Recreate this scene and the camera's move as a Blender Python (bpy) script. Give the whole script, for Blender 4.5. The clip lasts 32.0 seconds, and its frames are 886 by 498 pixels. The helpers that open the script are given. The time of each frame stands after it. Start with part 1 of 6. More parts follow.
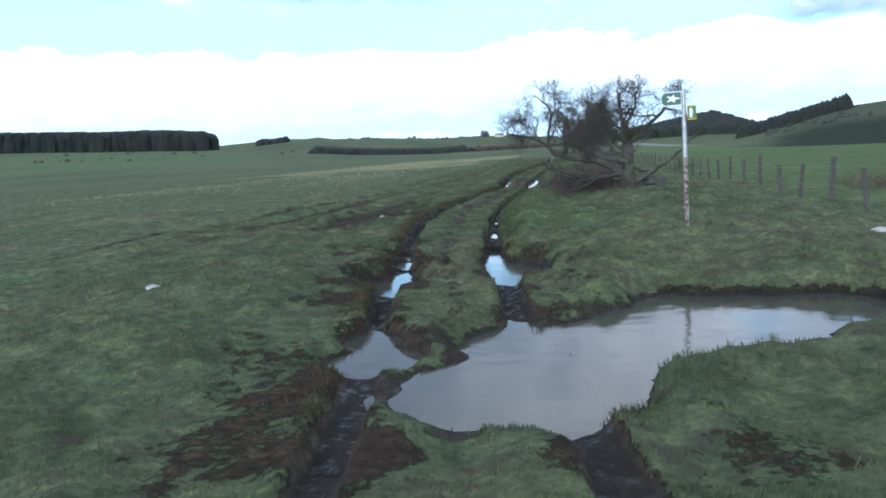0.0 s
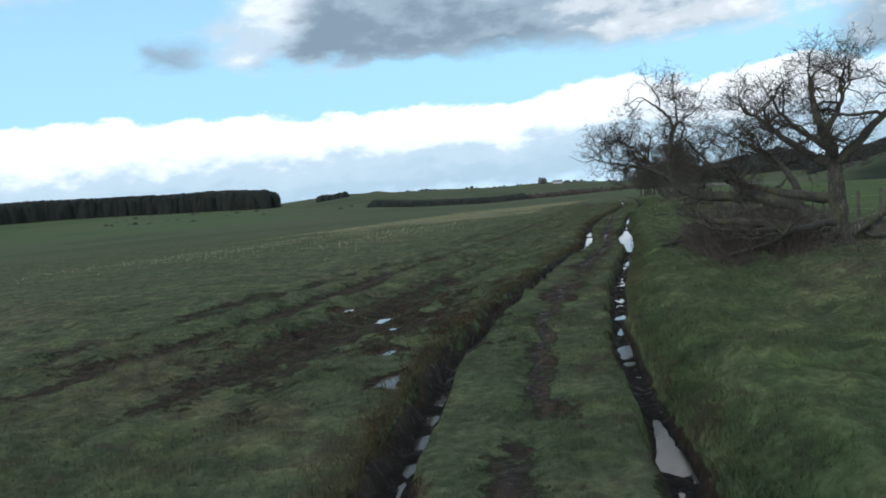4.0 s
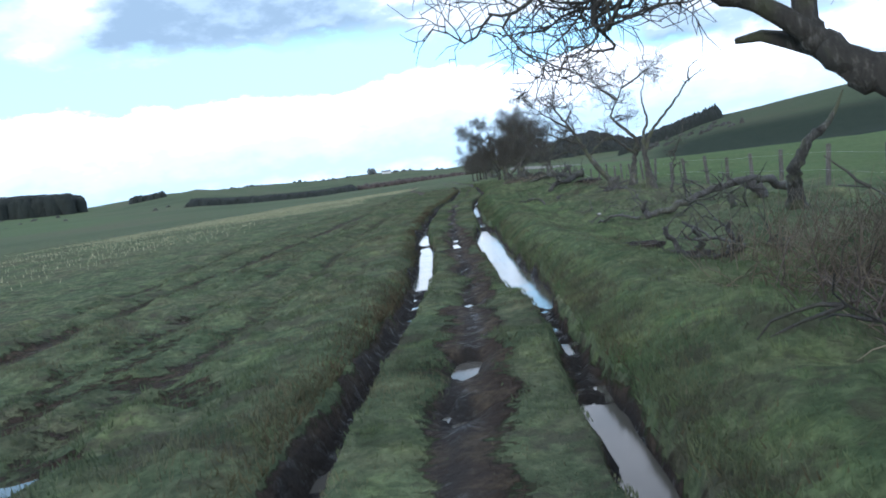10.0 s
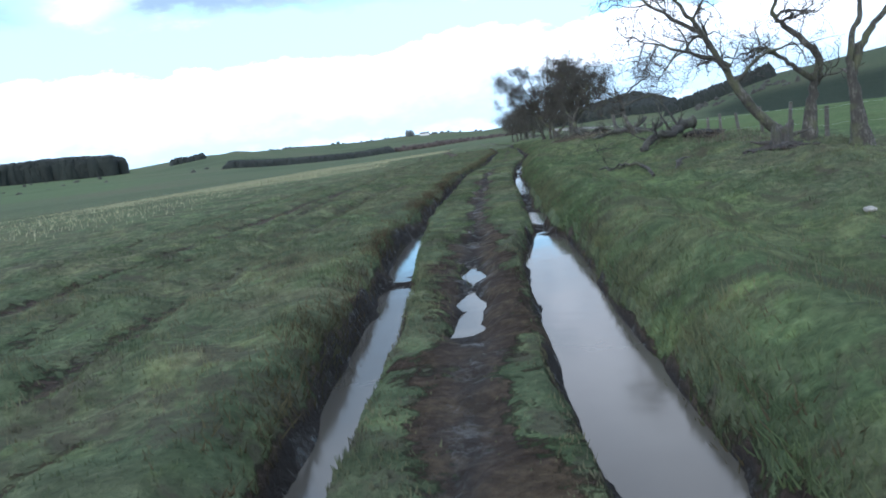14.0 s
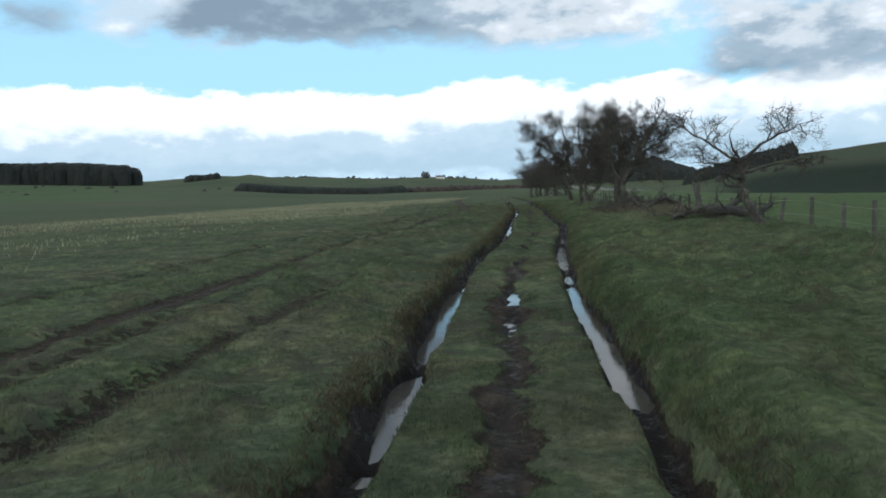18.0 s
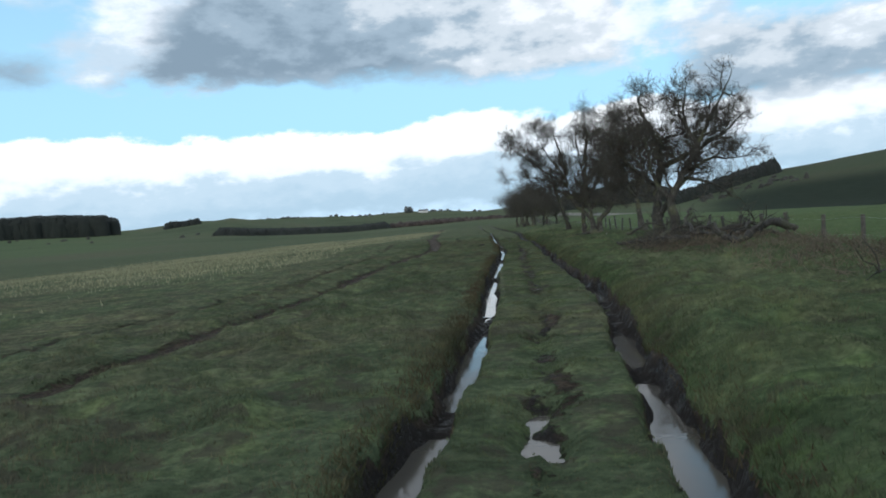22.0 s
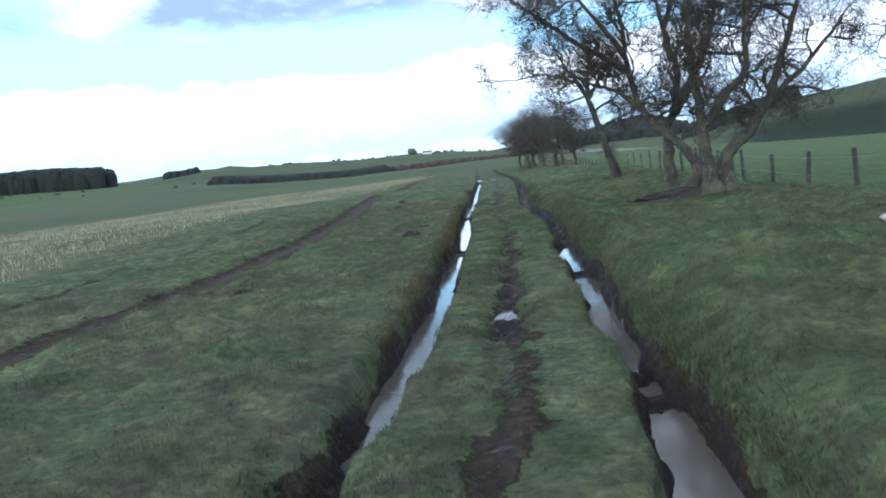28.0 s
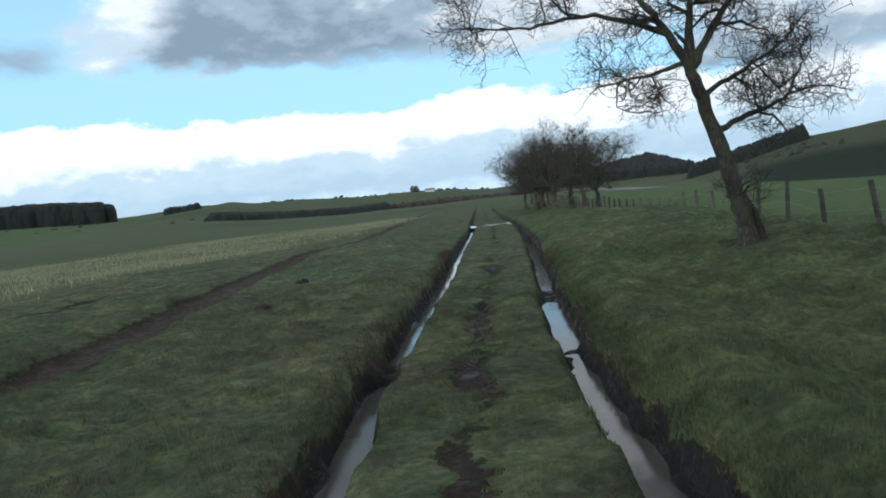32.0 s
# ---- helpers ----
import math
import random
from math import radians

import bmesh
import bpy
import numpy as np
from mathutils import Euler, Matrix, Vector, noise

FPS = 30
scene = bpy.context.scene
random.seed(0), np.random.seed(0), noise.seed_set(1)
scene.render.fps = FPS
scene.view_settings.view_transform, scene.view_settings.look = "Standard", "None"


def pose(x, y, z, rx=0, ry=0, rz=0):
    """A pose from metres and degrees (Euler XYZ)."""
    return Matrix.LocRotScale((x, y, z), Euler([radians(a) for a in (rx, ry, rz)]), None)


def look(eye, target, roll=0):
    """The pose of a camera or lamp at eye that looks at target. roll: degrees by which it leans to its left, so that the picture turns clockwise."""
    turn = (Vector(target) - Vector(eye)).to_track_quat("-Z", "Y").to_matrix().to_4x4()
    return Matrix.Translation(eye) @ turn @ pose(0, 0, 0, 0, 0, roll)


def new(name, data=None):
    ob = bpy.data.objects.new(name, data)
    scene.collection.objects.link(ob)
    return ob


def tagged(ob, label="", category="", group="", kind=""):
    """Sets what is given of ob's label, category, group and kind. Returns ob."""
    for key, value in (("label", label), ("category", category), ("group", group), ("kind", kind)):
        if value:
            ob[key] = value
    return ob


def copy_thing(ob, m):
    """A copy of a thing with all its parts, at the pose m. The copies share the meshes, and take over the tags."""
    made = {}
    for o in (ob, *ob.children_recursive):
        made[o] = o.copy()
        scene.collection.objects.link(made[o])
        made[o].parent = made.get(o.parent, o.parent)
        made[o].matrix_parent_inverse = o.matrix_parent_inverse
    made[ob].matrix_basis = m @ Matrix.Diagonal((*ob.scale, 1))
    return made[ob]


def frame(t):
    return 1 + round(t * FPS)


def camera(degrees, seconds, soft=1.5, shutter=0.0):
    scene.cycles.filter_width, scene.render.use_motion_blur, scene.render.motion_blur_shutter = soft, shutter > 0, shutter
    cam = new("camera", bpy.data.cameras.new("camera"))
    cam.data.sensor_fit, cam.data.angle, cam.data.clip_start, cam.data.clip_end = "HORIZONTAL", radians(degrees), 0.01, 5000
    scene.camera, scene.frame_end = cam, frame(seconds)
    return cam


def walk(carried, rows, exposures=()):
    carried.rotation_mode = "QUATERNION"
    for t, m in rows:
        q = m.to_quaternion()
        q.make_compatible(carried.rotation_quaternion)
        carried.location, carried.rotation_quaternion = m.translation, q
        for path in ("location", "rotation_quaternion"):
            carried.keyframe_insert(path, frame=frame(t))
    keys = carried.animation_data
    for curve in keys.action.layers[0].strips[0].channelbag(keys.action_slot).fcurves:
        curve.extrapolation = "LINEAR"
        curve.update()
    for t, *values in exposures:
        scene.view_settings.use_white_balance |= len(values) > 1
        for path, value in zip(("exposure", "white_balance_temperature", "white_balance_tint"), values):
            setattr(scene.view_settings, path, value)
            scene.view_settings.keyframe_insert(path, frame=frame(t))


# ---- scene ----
cam = camera(62.7, 32.0, soft=1.8, shutter=0.08)
PATH = [
    (0, pose(2.439, -14.592, 1.846, 82.61, 3.39, 10.31)),
    (0.5, pose(2.229, -13.147, 1.748, 83.15, 4.62, 10.73)),
    (1, pose(1.966, -11.665, 1.672, 82.44, 4.61, 11.63)),
    (1.5, pose(1.681, -10.141, 1.516, 80.70, 6.00, 13.74)),
    (2, pose(1.331, -8.641, 1.472, 81.09, 6.85, 15.75)),
    (2.5, pose(1.101, -7.213, 1.513, 85.45, 7.11, 16.67)),
    (3, pose(0.880, -5.797, 1.613, 89.14, 5.77, 16.73)),
    (3.5, pose(0.641, -4.472, 1.734, 87.91, 5.92, 15.74)),
    (5.5, pose(-0.050, -0.000, 1.720, 85.02, 4.30, 13.01)),
    (6, pose(-0.292, 1.343, 1.671, 83.43, 4.61, 12.70)),
    (6.5, pose(-0.456, 2.658, 1.564, 82.57, 5.67, 13.01)),
    (7, pose(-0.692, 4.094, 1.542, 81.80, 4.26, 12.29)),
    (7.5, pose(-0.708, 5.434, 1.536, 84.18, 4.17, 9.28)),
    (8, pose(-0.720, 6.811, 1.566, 84.24, 5.12, 6.81)),
    (8.5, pose(-0.689, 8.112, 1.524, 84.70, 6.11, 4.43)),
    (9, pose(-0.638, 9.490, 1.515, 84.56, 6.98, 2.34)),
    (9.5, pose(-0.614, 10.804, 1.469, 84.65, 7.90, 0.84)),
    (10, pose(-0.586, 12.119, 1.425, 84.58, 8.24, 1.54)),
    (10.5, pose(-0.605, 13.369, 1.415, 84.53, 8.33, 2.68)),
    (11, pose(-0.565, 14.731, 1.422, 84.41, 8.31, 3.76)),
    (11.5, pose(-0.568, 16.125, 1.401, 84.71, 7.05, 3.97)),
    (12, pose(-0.562, 17.561, 1.370, 84.99, 6.50, 4.25)),
    (12.5, pose(-0.574, 18.991, 1.317, 84.06, 5.67, 4.48)),
    (13, pose(-0.564, 20.441, 1.248, 82.58, 5.77, 4.52)),
    (13.5, pose(-0.529, 21.873, 1.181, 82.22, 6.78, 4.46)),
    (14, pose(-0.546, 23.342, 1.129, 82.07, 8.18, 4.60)),
    (14.5, pose(-0.582, 24.640, 1.158, 82.73, 9.49, 4.67)),
    (15, pose(-0.576, 25.938, 1.197, 86.12, 8.91, 5.46)),
    (15.5, pose(-0.681, 27.227, 1.299, 87.98, 7.46, 5.89)),
    (17.5, pose(-1.085, 32.949, 1.550, 87.86, 1.81, 7.04)),
    (18, pose(-1.054, 34.607, 1.530, 85.60, 2.23, 5.73)),
    (18.5, pose(-1.007, 36.220, 1.510, 84.52, 4.68, 4.67)),
    (19, pose(-0.998, 37.939, 1.499, 83.62, 5.77, 4.20)),
    (19.5, pose(-0.965, 39.657, 1.476, 83.53, 7.40, 3.77)),
    (20, pose(-0.978, 41.435, 1.460, 83.30, 8.79, 3.32)),
    (20.5, pose(-0.988, 43.133, 1.489, 83.73, 10.34, 3.29)),
    (21, pose(-1.057, 44.879, 1.517, 86.29, 9.40, 4.80)),
    (21.5, pose(-1.067, 46.573, 1.546, 88.03, 7.91, 5.31)),
    (22, pose(-1.068, 48.364, 1.543, 88.14, 5.16, 4.49)),
    (22.5, pose(-1.032, 50.144, 1.516, 85.00, 3.83, 2.49)),
    (23, pose(-0.964, 51.939, 1.502, 83.05, 1.73, 0.80)),
    (23.5, pose(-0.865, 53.746, 1.529, 82.50, 0.16, -0.17)),
    (24, pose(-0.781, 55.637, 1.576, 87.35, -0.99, -0.46)),
    (24.5, pose(-0.668, 57.539, 1.613, 86.05, -1.65, -0.12)),
    (25, pose(-0.589, 59.640, 1.640, 85.65, -0.71, 0.57)),
    (25.5, pose(-0.484, 61.854, 1.657, 85.62, -0.29, 2.06)),
    (27.5, pose(-0.011, 73.009, 1.575, 84.18, 6.49, 4.49)),
    (28, pose(-0.045, 75.045, 1.533, 83.58, 6.92, 4.95)),
    (28.5, pose(-0.111, 77.077, 1.470, 83.73, 5.51, 5.05)),
    (29, pose(-0.218, 79.150, 1.418, 83.67, 0.56, 5.22)),
    (29.5, pose(-0.220, 81.122, 1.364, 83.67, 0.00, 5.07)),
    (30, pose(-0.176, 83.154, 1.383, 83.89, -1.38, 4.58)),
    (30.5, pose(-0.071, 85.019, 1.465, 85.12, 3.14, 3.57)),
    (31, pose(0.012, 86.731, 1.573, 85.89, 3.95, 2.83)),
    (31.5, pose(0.016, 88.432, 1.604, 87.87, 5.55, 3.96)),
    (32, pose(-0.030, 90.136, 1.576, 86.55, 6.47, 5.18)),
]
EXPOSURES = [(0, 0.59, 5390, 15), (1, 0.69, 5390, 15), (1.5, 1.14, 5390, 15), (2.2, 1.24, 5390, 15), (2.5, 0.84, 5390, 15), (3, -0.07, 5890, 12), (3.5, -0.22, 5890, 12), (5.5, -0.12, 5890, 12), (6, 0.64, 5390, 15), (7, 1.25, 5390, 15), (8, 0.74, 5390, 15), (9, 0.64, 5390, 15), (10, 0.54, 5390, 15), (13, 0.54, 5390, 15), (14.5, 0.74, 5390, 15), (15, 0.72, 5461, 15), (15.5, 0.08, 5890, 12), (17.5, -0.37, 5890, 12), (18, -0.22, 5890, 12), (18.5, 0.13, 5675, 15), (19, 0.54, 5390, 15), (20.5, 0.64, 5390, 15), (21, 0.39, 5604, 15), (21.5, -0.12, 5890, 12), (22, -0.22, 5890, 12), (22.5, -0.02, 5890, 12), (23, 0.64, 5461, 15), (23.6, 0.89, 5390, 15), (24, 0.79, 5390, 15), (25, 0.44, 5390, 15), (27.5, 0.54, 5390, 15), (28, 0.67, 5390, 15), (30, 0.72, 5390, 15), (31, 0.4, 5532, 15), (31.5, -0.02, 5890, 12), (32, -0.17, 5890, 12)]
walk(cam, PATH, EXPOSURES)

# ---- world and sun: broken winter cloud, weak low sun ----
def link(nt, a, b):
    nt.links.new(a, b)


def ramp(nt, source, stops, interpolation="EASE"):
    r = nt.nodes.new("ShaderNodeValToRGB")
    r.color_ramp.interpolation = interpolation
    els = r.color_ramp.elements
    while len(els) < len(stops):
        els.new(0.5)
    for el, (p, c) in zip(els, stops):
        el.position = p
        el.color = (*c, 1) if len(c) == 3 else c
    if source is not None:
        nt.links.new(source, r.inputs[0])
    return r


def maths(nt, op, a, b=None, c=None, clamp=False):
    m = nt.nodes.new("ShaderNodeMath")
    m.operation, m.use_clamp = op, clamp
    for i, v in enumerate((a, b, c)):
        if v is None:
            continue
        if isinstance(v, (int, float)):
            m.inputs[i].default_value = v
        else:
            nt.links.new(v, m.inputs[i])
    return m.outputs[0]


def mixed(nt, fac, a, b, blend="MIX"):
    m = nt.nodes.new("ShaderNodeMix")
    m.data_type, m.blend_type = "RGBA", blend
    for i, v in ((0, fac), (6, a), (7, b)):
        if isinstance(v, (int, float)):
            m.inputs[i].default_value = v
        elif isinstance(v, tuple):
            m.inputs[i].default_value = (*v, 1)
        else:
            nt.links.new(v, m.inputs[i])
    return m.outputs[2]


def noise_tex(nt, vector, scale, detail=4.0, rough=0.55, dim="3D"):
    n = nt.nodes.new("ShaderNodeTexNoise")
    n.noise_dimensions = dim
    n.inputs["Scale"].default_value = scale
    n.inputs["Detail"].default_value = detail
    n.inputs["Roughness"].default_value = rough
    if vector is not None:
        nt.links.new(vector, n.inputs["Vector"])
    return n.outputs[0]


SUN_ELEVATION, SUN_AZIMUTH = radians(18), radians(-158)   # azimuth from +Y towards +X
world = bpy.data.worlds.new("winter_sky")
scene.world = world
world.use_nodes = True
wt = world.node_tree
wt.nodes.clear()
tc = wt.nodes.new("ShaderNodeTexCoord")
sep = wt.nodes.new("ShaderNodeSeparateXYZ")
link(wt, tc.outputs["Generated"], sep.inputs[0])
up = sep.outputs[2]
sky = wt.nodes.new("ShaderNodeTexSky")
sky.sky_type, sky.sun_disc = "NISHITA", False
sky.sun_elevation, sky.sun_rotation = SUN_ELEVATION, SUN_AZIMUTH
sky_lit = mixed(wt, 1.0, sky.outputs[0], (0.115, 0.125, 0.12), "MULTIPLY")
# puffs are wider than high: squeeze the direction's height before the noise
puff = wt.nodes.new("ShaderNodeMapping")
puff.inputs["Scale"].default_value = (1, 1, 2.1)
puff.inputs["Location"].default_value = (3.2, 1.7, 0.4)
link(wt, tc.outputs["Generated"], puff.inputs[0])
n_big = noise_tex(wt, puff.outputs[0], 3.4, 6, 0.55)
n_small = noise_tex(wt, puff.outputs[0], 9.0, 7, 0.6)
# low white bank with a billowing top
turn = maths(wt, "ARCTAN2", sep.outputs[0], sep.outputs[1])
n_puff = noise_tex(wt, puff.outputs[0], 22.0, 5, 0.55)
big, small, fluff = (maths(wt, "SUBTRACT", n, 0.5) for n in (n_big, n_small, n_puff))
edge = maths(wt, "ADD", maths(wt, "MULTIPLY", big, 0.035), maths(wt, "ADD", maths(wt, "MULTIPLY", small, 0.075), maths(wt, "MULTIPLY", fluff, 0.030)))
low = maths(wt, "SUBTRACT", maths(wt, "ADD", 0.139, edge), up)
bank = ramp(wt, maths(wt, "MULTIPLY_ADD", low, 90, 0.5, clamp=True), [(0.0, (0, 0, 0)), (1.0, (1, 1, 1))]).outputs[0]
bank_tone = ramp(wt, maths(wt, "MULTIPLY_ADD", maths(wt, "ADD", small, maths(wt, "MULTIPLY", fluff, 0.6)), 0.55, maths(wt, "MULTIPLY", up, 6.5)),
                 [(0.05, (0.66, 0.84, 0.92)), (0.26, (0.46, 0.61, 0.68)), (0.48, (0.57, 0.70, 0.75)), (0.62, (0.94, 0.99, 0.98)), (0.85, (1.08, 1.09, 1.03))]).outputs[0]
# high broken deck outside the long cloud
high = maths(wt, "ADD", maths(wt, "SUBTRACT", up, 0.215), maths(wt, "MULTIPLY", edge, 1.6))
deck = ramp(wt, maths(wt, "MULTIPLY_ADD", high, 28, 0.5, clamp=True), [(0.0, (0, 0, 0)), (1.0, (1, 1, 1))]).outputs[0]
holes = ramp(wt, n_big, [(0.44, (0, 0, 0)), (0.56, (1, 1, 1))]).outputs[0]
deck = maths(wt, "MULTIPLY", deck, holes)
deck_tone = ramp(wt, maths(wt, "MULTIPLY_ADD", maths(wt, "ADD", small, maths(wt, "MULTIPLY", big, 0.9)), 0.95, maths(wt, "MULTIPLY_ADD", up, 1.9, -0.1)),
                 [(0.10, (0.38, 0.50, 0.57)), (0.36, (0.58, 0.69, 0.74)), (0.58, (0.95, 0.98, 0.96))]).outputs[0]
torn = maths(wt, "ADD", maths(wt, "MULTIPLY", big, 0.9), maths(wt, "ADD", maths(wt, "MULTIPLY", small, 1.5), maths(wt, "MULTIPLY", fluff, 0.8)))


def least(*terms):
    value = terms[0]
    for term in terms[1:]:
        value = maths(wt, "MINIMUM", value, term)
    return value


def cloud(left, left_slope, right, right_slope, base, base_slope, top, soft_low, ragged):
    """A long cloud between two bearings (radians) over a flat base (a sine): how thick it is in each direction, and how far up in it one looks."""
    rise = maths(wt, "SUBTRACT", up, maths(wt, "MULTIPLY_ADD", turn, base_slope, base))
    a = maths(wt, "MULTIPLY", maths(wt, "SUBTRACT", turn, maths(wt, "MULTIPLY_ADD", rise, left_slope, left)), 9.0)
    b = maths(wt, "MULTIPLY", maths(wt, "SUBTRACT", maths(wt, "MULTIPLY_ADD", rise, right_slope, right), turn), 9.0)
    c = maths(wt, "MULTIPLY", rise, soft_low)
    d = maths(wt, "MULTIPLY", maths(wt, "SUBTRACT", top, up), 16.0)
    thick = maths(wt, "ADD", least(a, b, c, d), maths(wt, "MULTIPLY", torn, ragged))
    return ramp(wt, thick, [(0.0, (0, 0, 0)), (0.55, (1, 1, 1))]).outputs[0], rise


def layer(under, shape, lit_way, dark, pale):
    """Lay a cloud over the sky: slate at its base and on one side, cream where the light gets in."""
    thick, rise = shape
    glow = maths(wt, "ADD", maths(wt, "MULTIPLY", rise, 3.0), maths(wt, "MULTIPLY_ADD", torn, 0.85, maths(wt, "MULTIPLY", maths(wt, "ADD", turn, lit_way), 1.25)))
    tone = ramp(wt, glow, [(0.05, dark), (0.34, (0.36, 0.45, 0.50)), (0.60, (0.66, 0.71, 0.71)), (0.85, pale)]).outputs[0]
    return mixed(wt, thick, under, tone)


haze = mixed(wt, ramp(wt, up, [(0.0, (1, 1, 1)), (0.85, (0, 0, 0))]).outputs[0], sky_lit, (0.45, 0.765, 0.93))
c1 = mixed(wt, deck, haze, deck_tone)
c1 = layer(c1, cloud(-0.49, 0.55, 0.21, 0.35, 0.180, -0.045, 0.62, 20.0, 0.80), 0.28, (0.245, 0.322, 0.372), (0.92, 0.93, 0.90))
c1 = layer(c1, cloud(-0.66, 0.0, -0.54, 0.0, 0.196, 0.0, 0.250, 24.0, 0.6), 0.62, (0.30, 0.40, 0.46), (0.62, 0.70, 0.74))
c2 = mixed(wt, bank, c1, bank_tone)
c2 = layer(c2, cloud(0.205, 0.4, 0.95, 0.2, 0.118, -0.030, 0.235, 18.0, 0.8), -0.16, (0.22, 0.31, 0.36), (0.95, 0.97, 0.95))
ground_side = ramp(wt, maths(wt, "MULTIPLY_ADD", up, 30, 0.5, clamp=True), [(0.0, (0, 0, 0)), (1.0, (1, 1, 1))]).outputs[0]
c3 = mixed(wt, ground_side, (0.05, 0.06, 0.04), c2)
bg = wt.nodes.new("ShaderNodeBackground")
bg.inputs["Strength"].default_value = 1.3
link(wt, c3, bg.inputs[0])
out = wt.nodes.new("ShaderNodeOutputWorld")
link(wt, bg.outputs[0], out.inputs[0])

sun = new("sun", bpy.data.lights.new("sun", "SUN"))
sun.data.energy, sun.data.angle, sun.data.color = 1.5, radians(12), (1.0, 0.93, 0.82)
SUN_FROM = Vector((math.sin(SUN_AZIMUTH) * math.cos(SUN_ELEVATION), math.cos(SUN_AZIMUTH) * math.cos(SUN_ELEVATION), math.sin(SUN_ELEVATION)))
sun.matrix_world = look(SUN_FROM * 200, (0, 0, 0))


# ---- materials ----
def material(name):
    m = bpy.data.materials.new(name)
    m.use_nodes = True
    nt = m.node_tree
    return m, nt, nt.nodes["Principled BSDF"]


def bump(nt, p, height, strength, distance):
    b = nt.nodes.new("ShaderNodeBump")
    b.inputs["Strength"].default_value = strength
    b.inputs["Distance"].default_value = distance
    nt.links.new(height, b.inputs["Height"])
    nt.links.new(b.outputs[0], p.inputs["Normal"])


def attribute(nt, name):
    a = nt.nodes.new("ShaderNodeAttribute")
    a.attribute_name = name
    return a.outputs["Fac"]


def coords(nt):
    g = nt.nodes.new("ShaderNodeNewGeometry")
    return g.outputs["Position"]


def clumps(nt, pos, c, share=1.0):
    """Tussocks of other tints in the turf: yellow-green ones and withered brown ones."""
    spots = noise_tex(nt, pos, 2.1, 4, 0.62)
    fresh = ramp(nt, spots, [(0.36, (0.75 * share,) * 3), (0.47, (0, 0, 0))]).outputs[0]
    c = mixed(nt, fresh, c, mixed(nt, 1.0, c, (1.16, 1.19, 1.02), "MULTIPLY"))
    brown = ramp(nt, maths(nt, "MULTIPLY_ADD", noise_tex(nt, pos, 3.1, 5, 0.68), 0.7, maths(nt, "MULTIPLY", noise_tex(nt, pos, 0.5, 2), 0.3)), [(0.52, (0, 0, 0)), (0.60, (0.66 * share,) * 3)]).outputs[0]
    return mixed(nt, brown, c, (0.060, 0.053, 0.040))


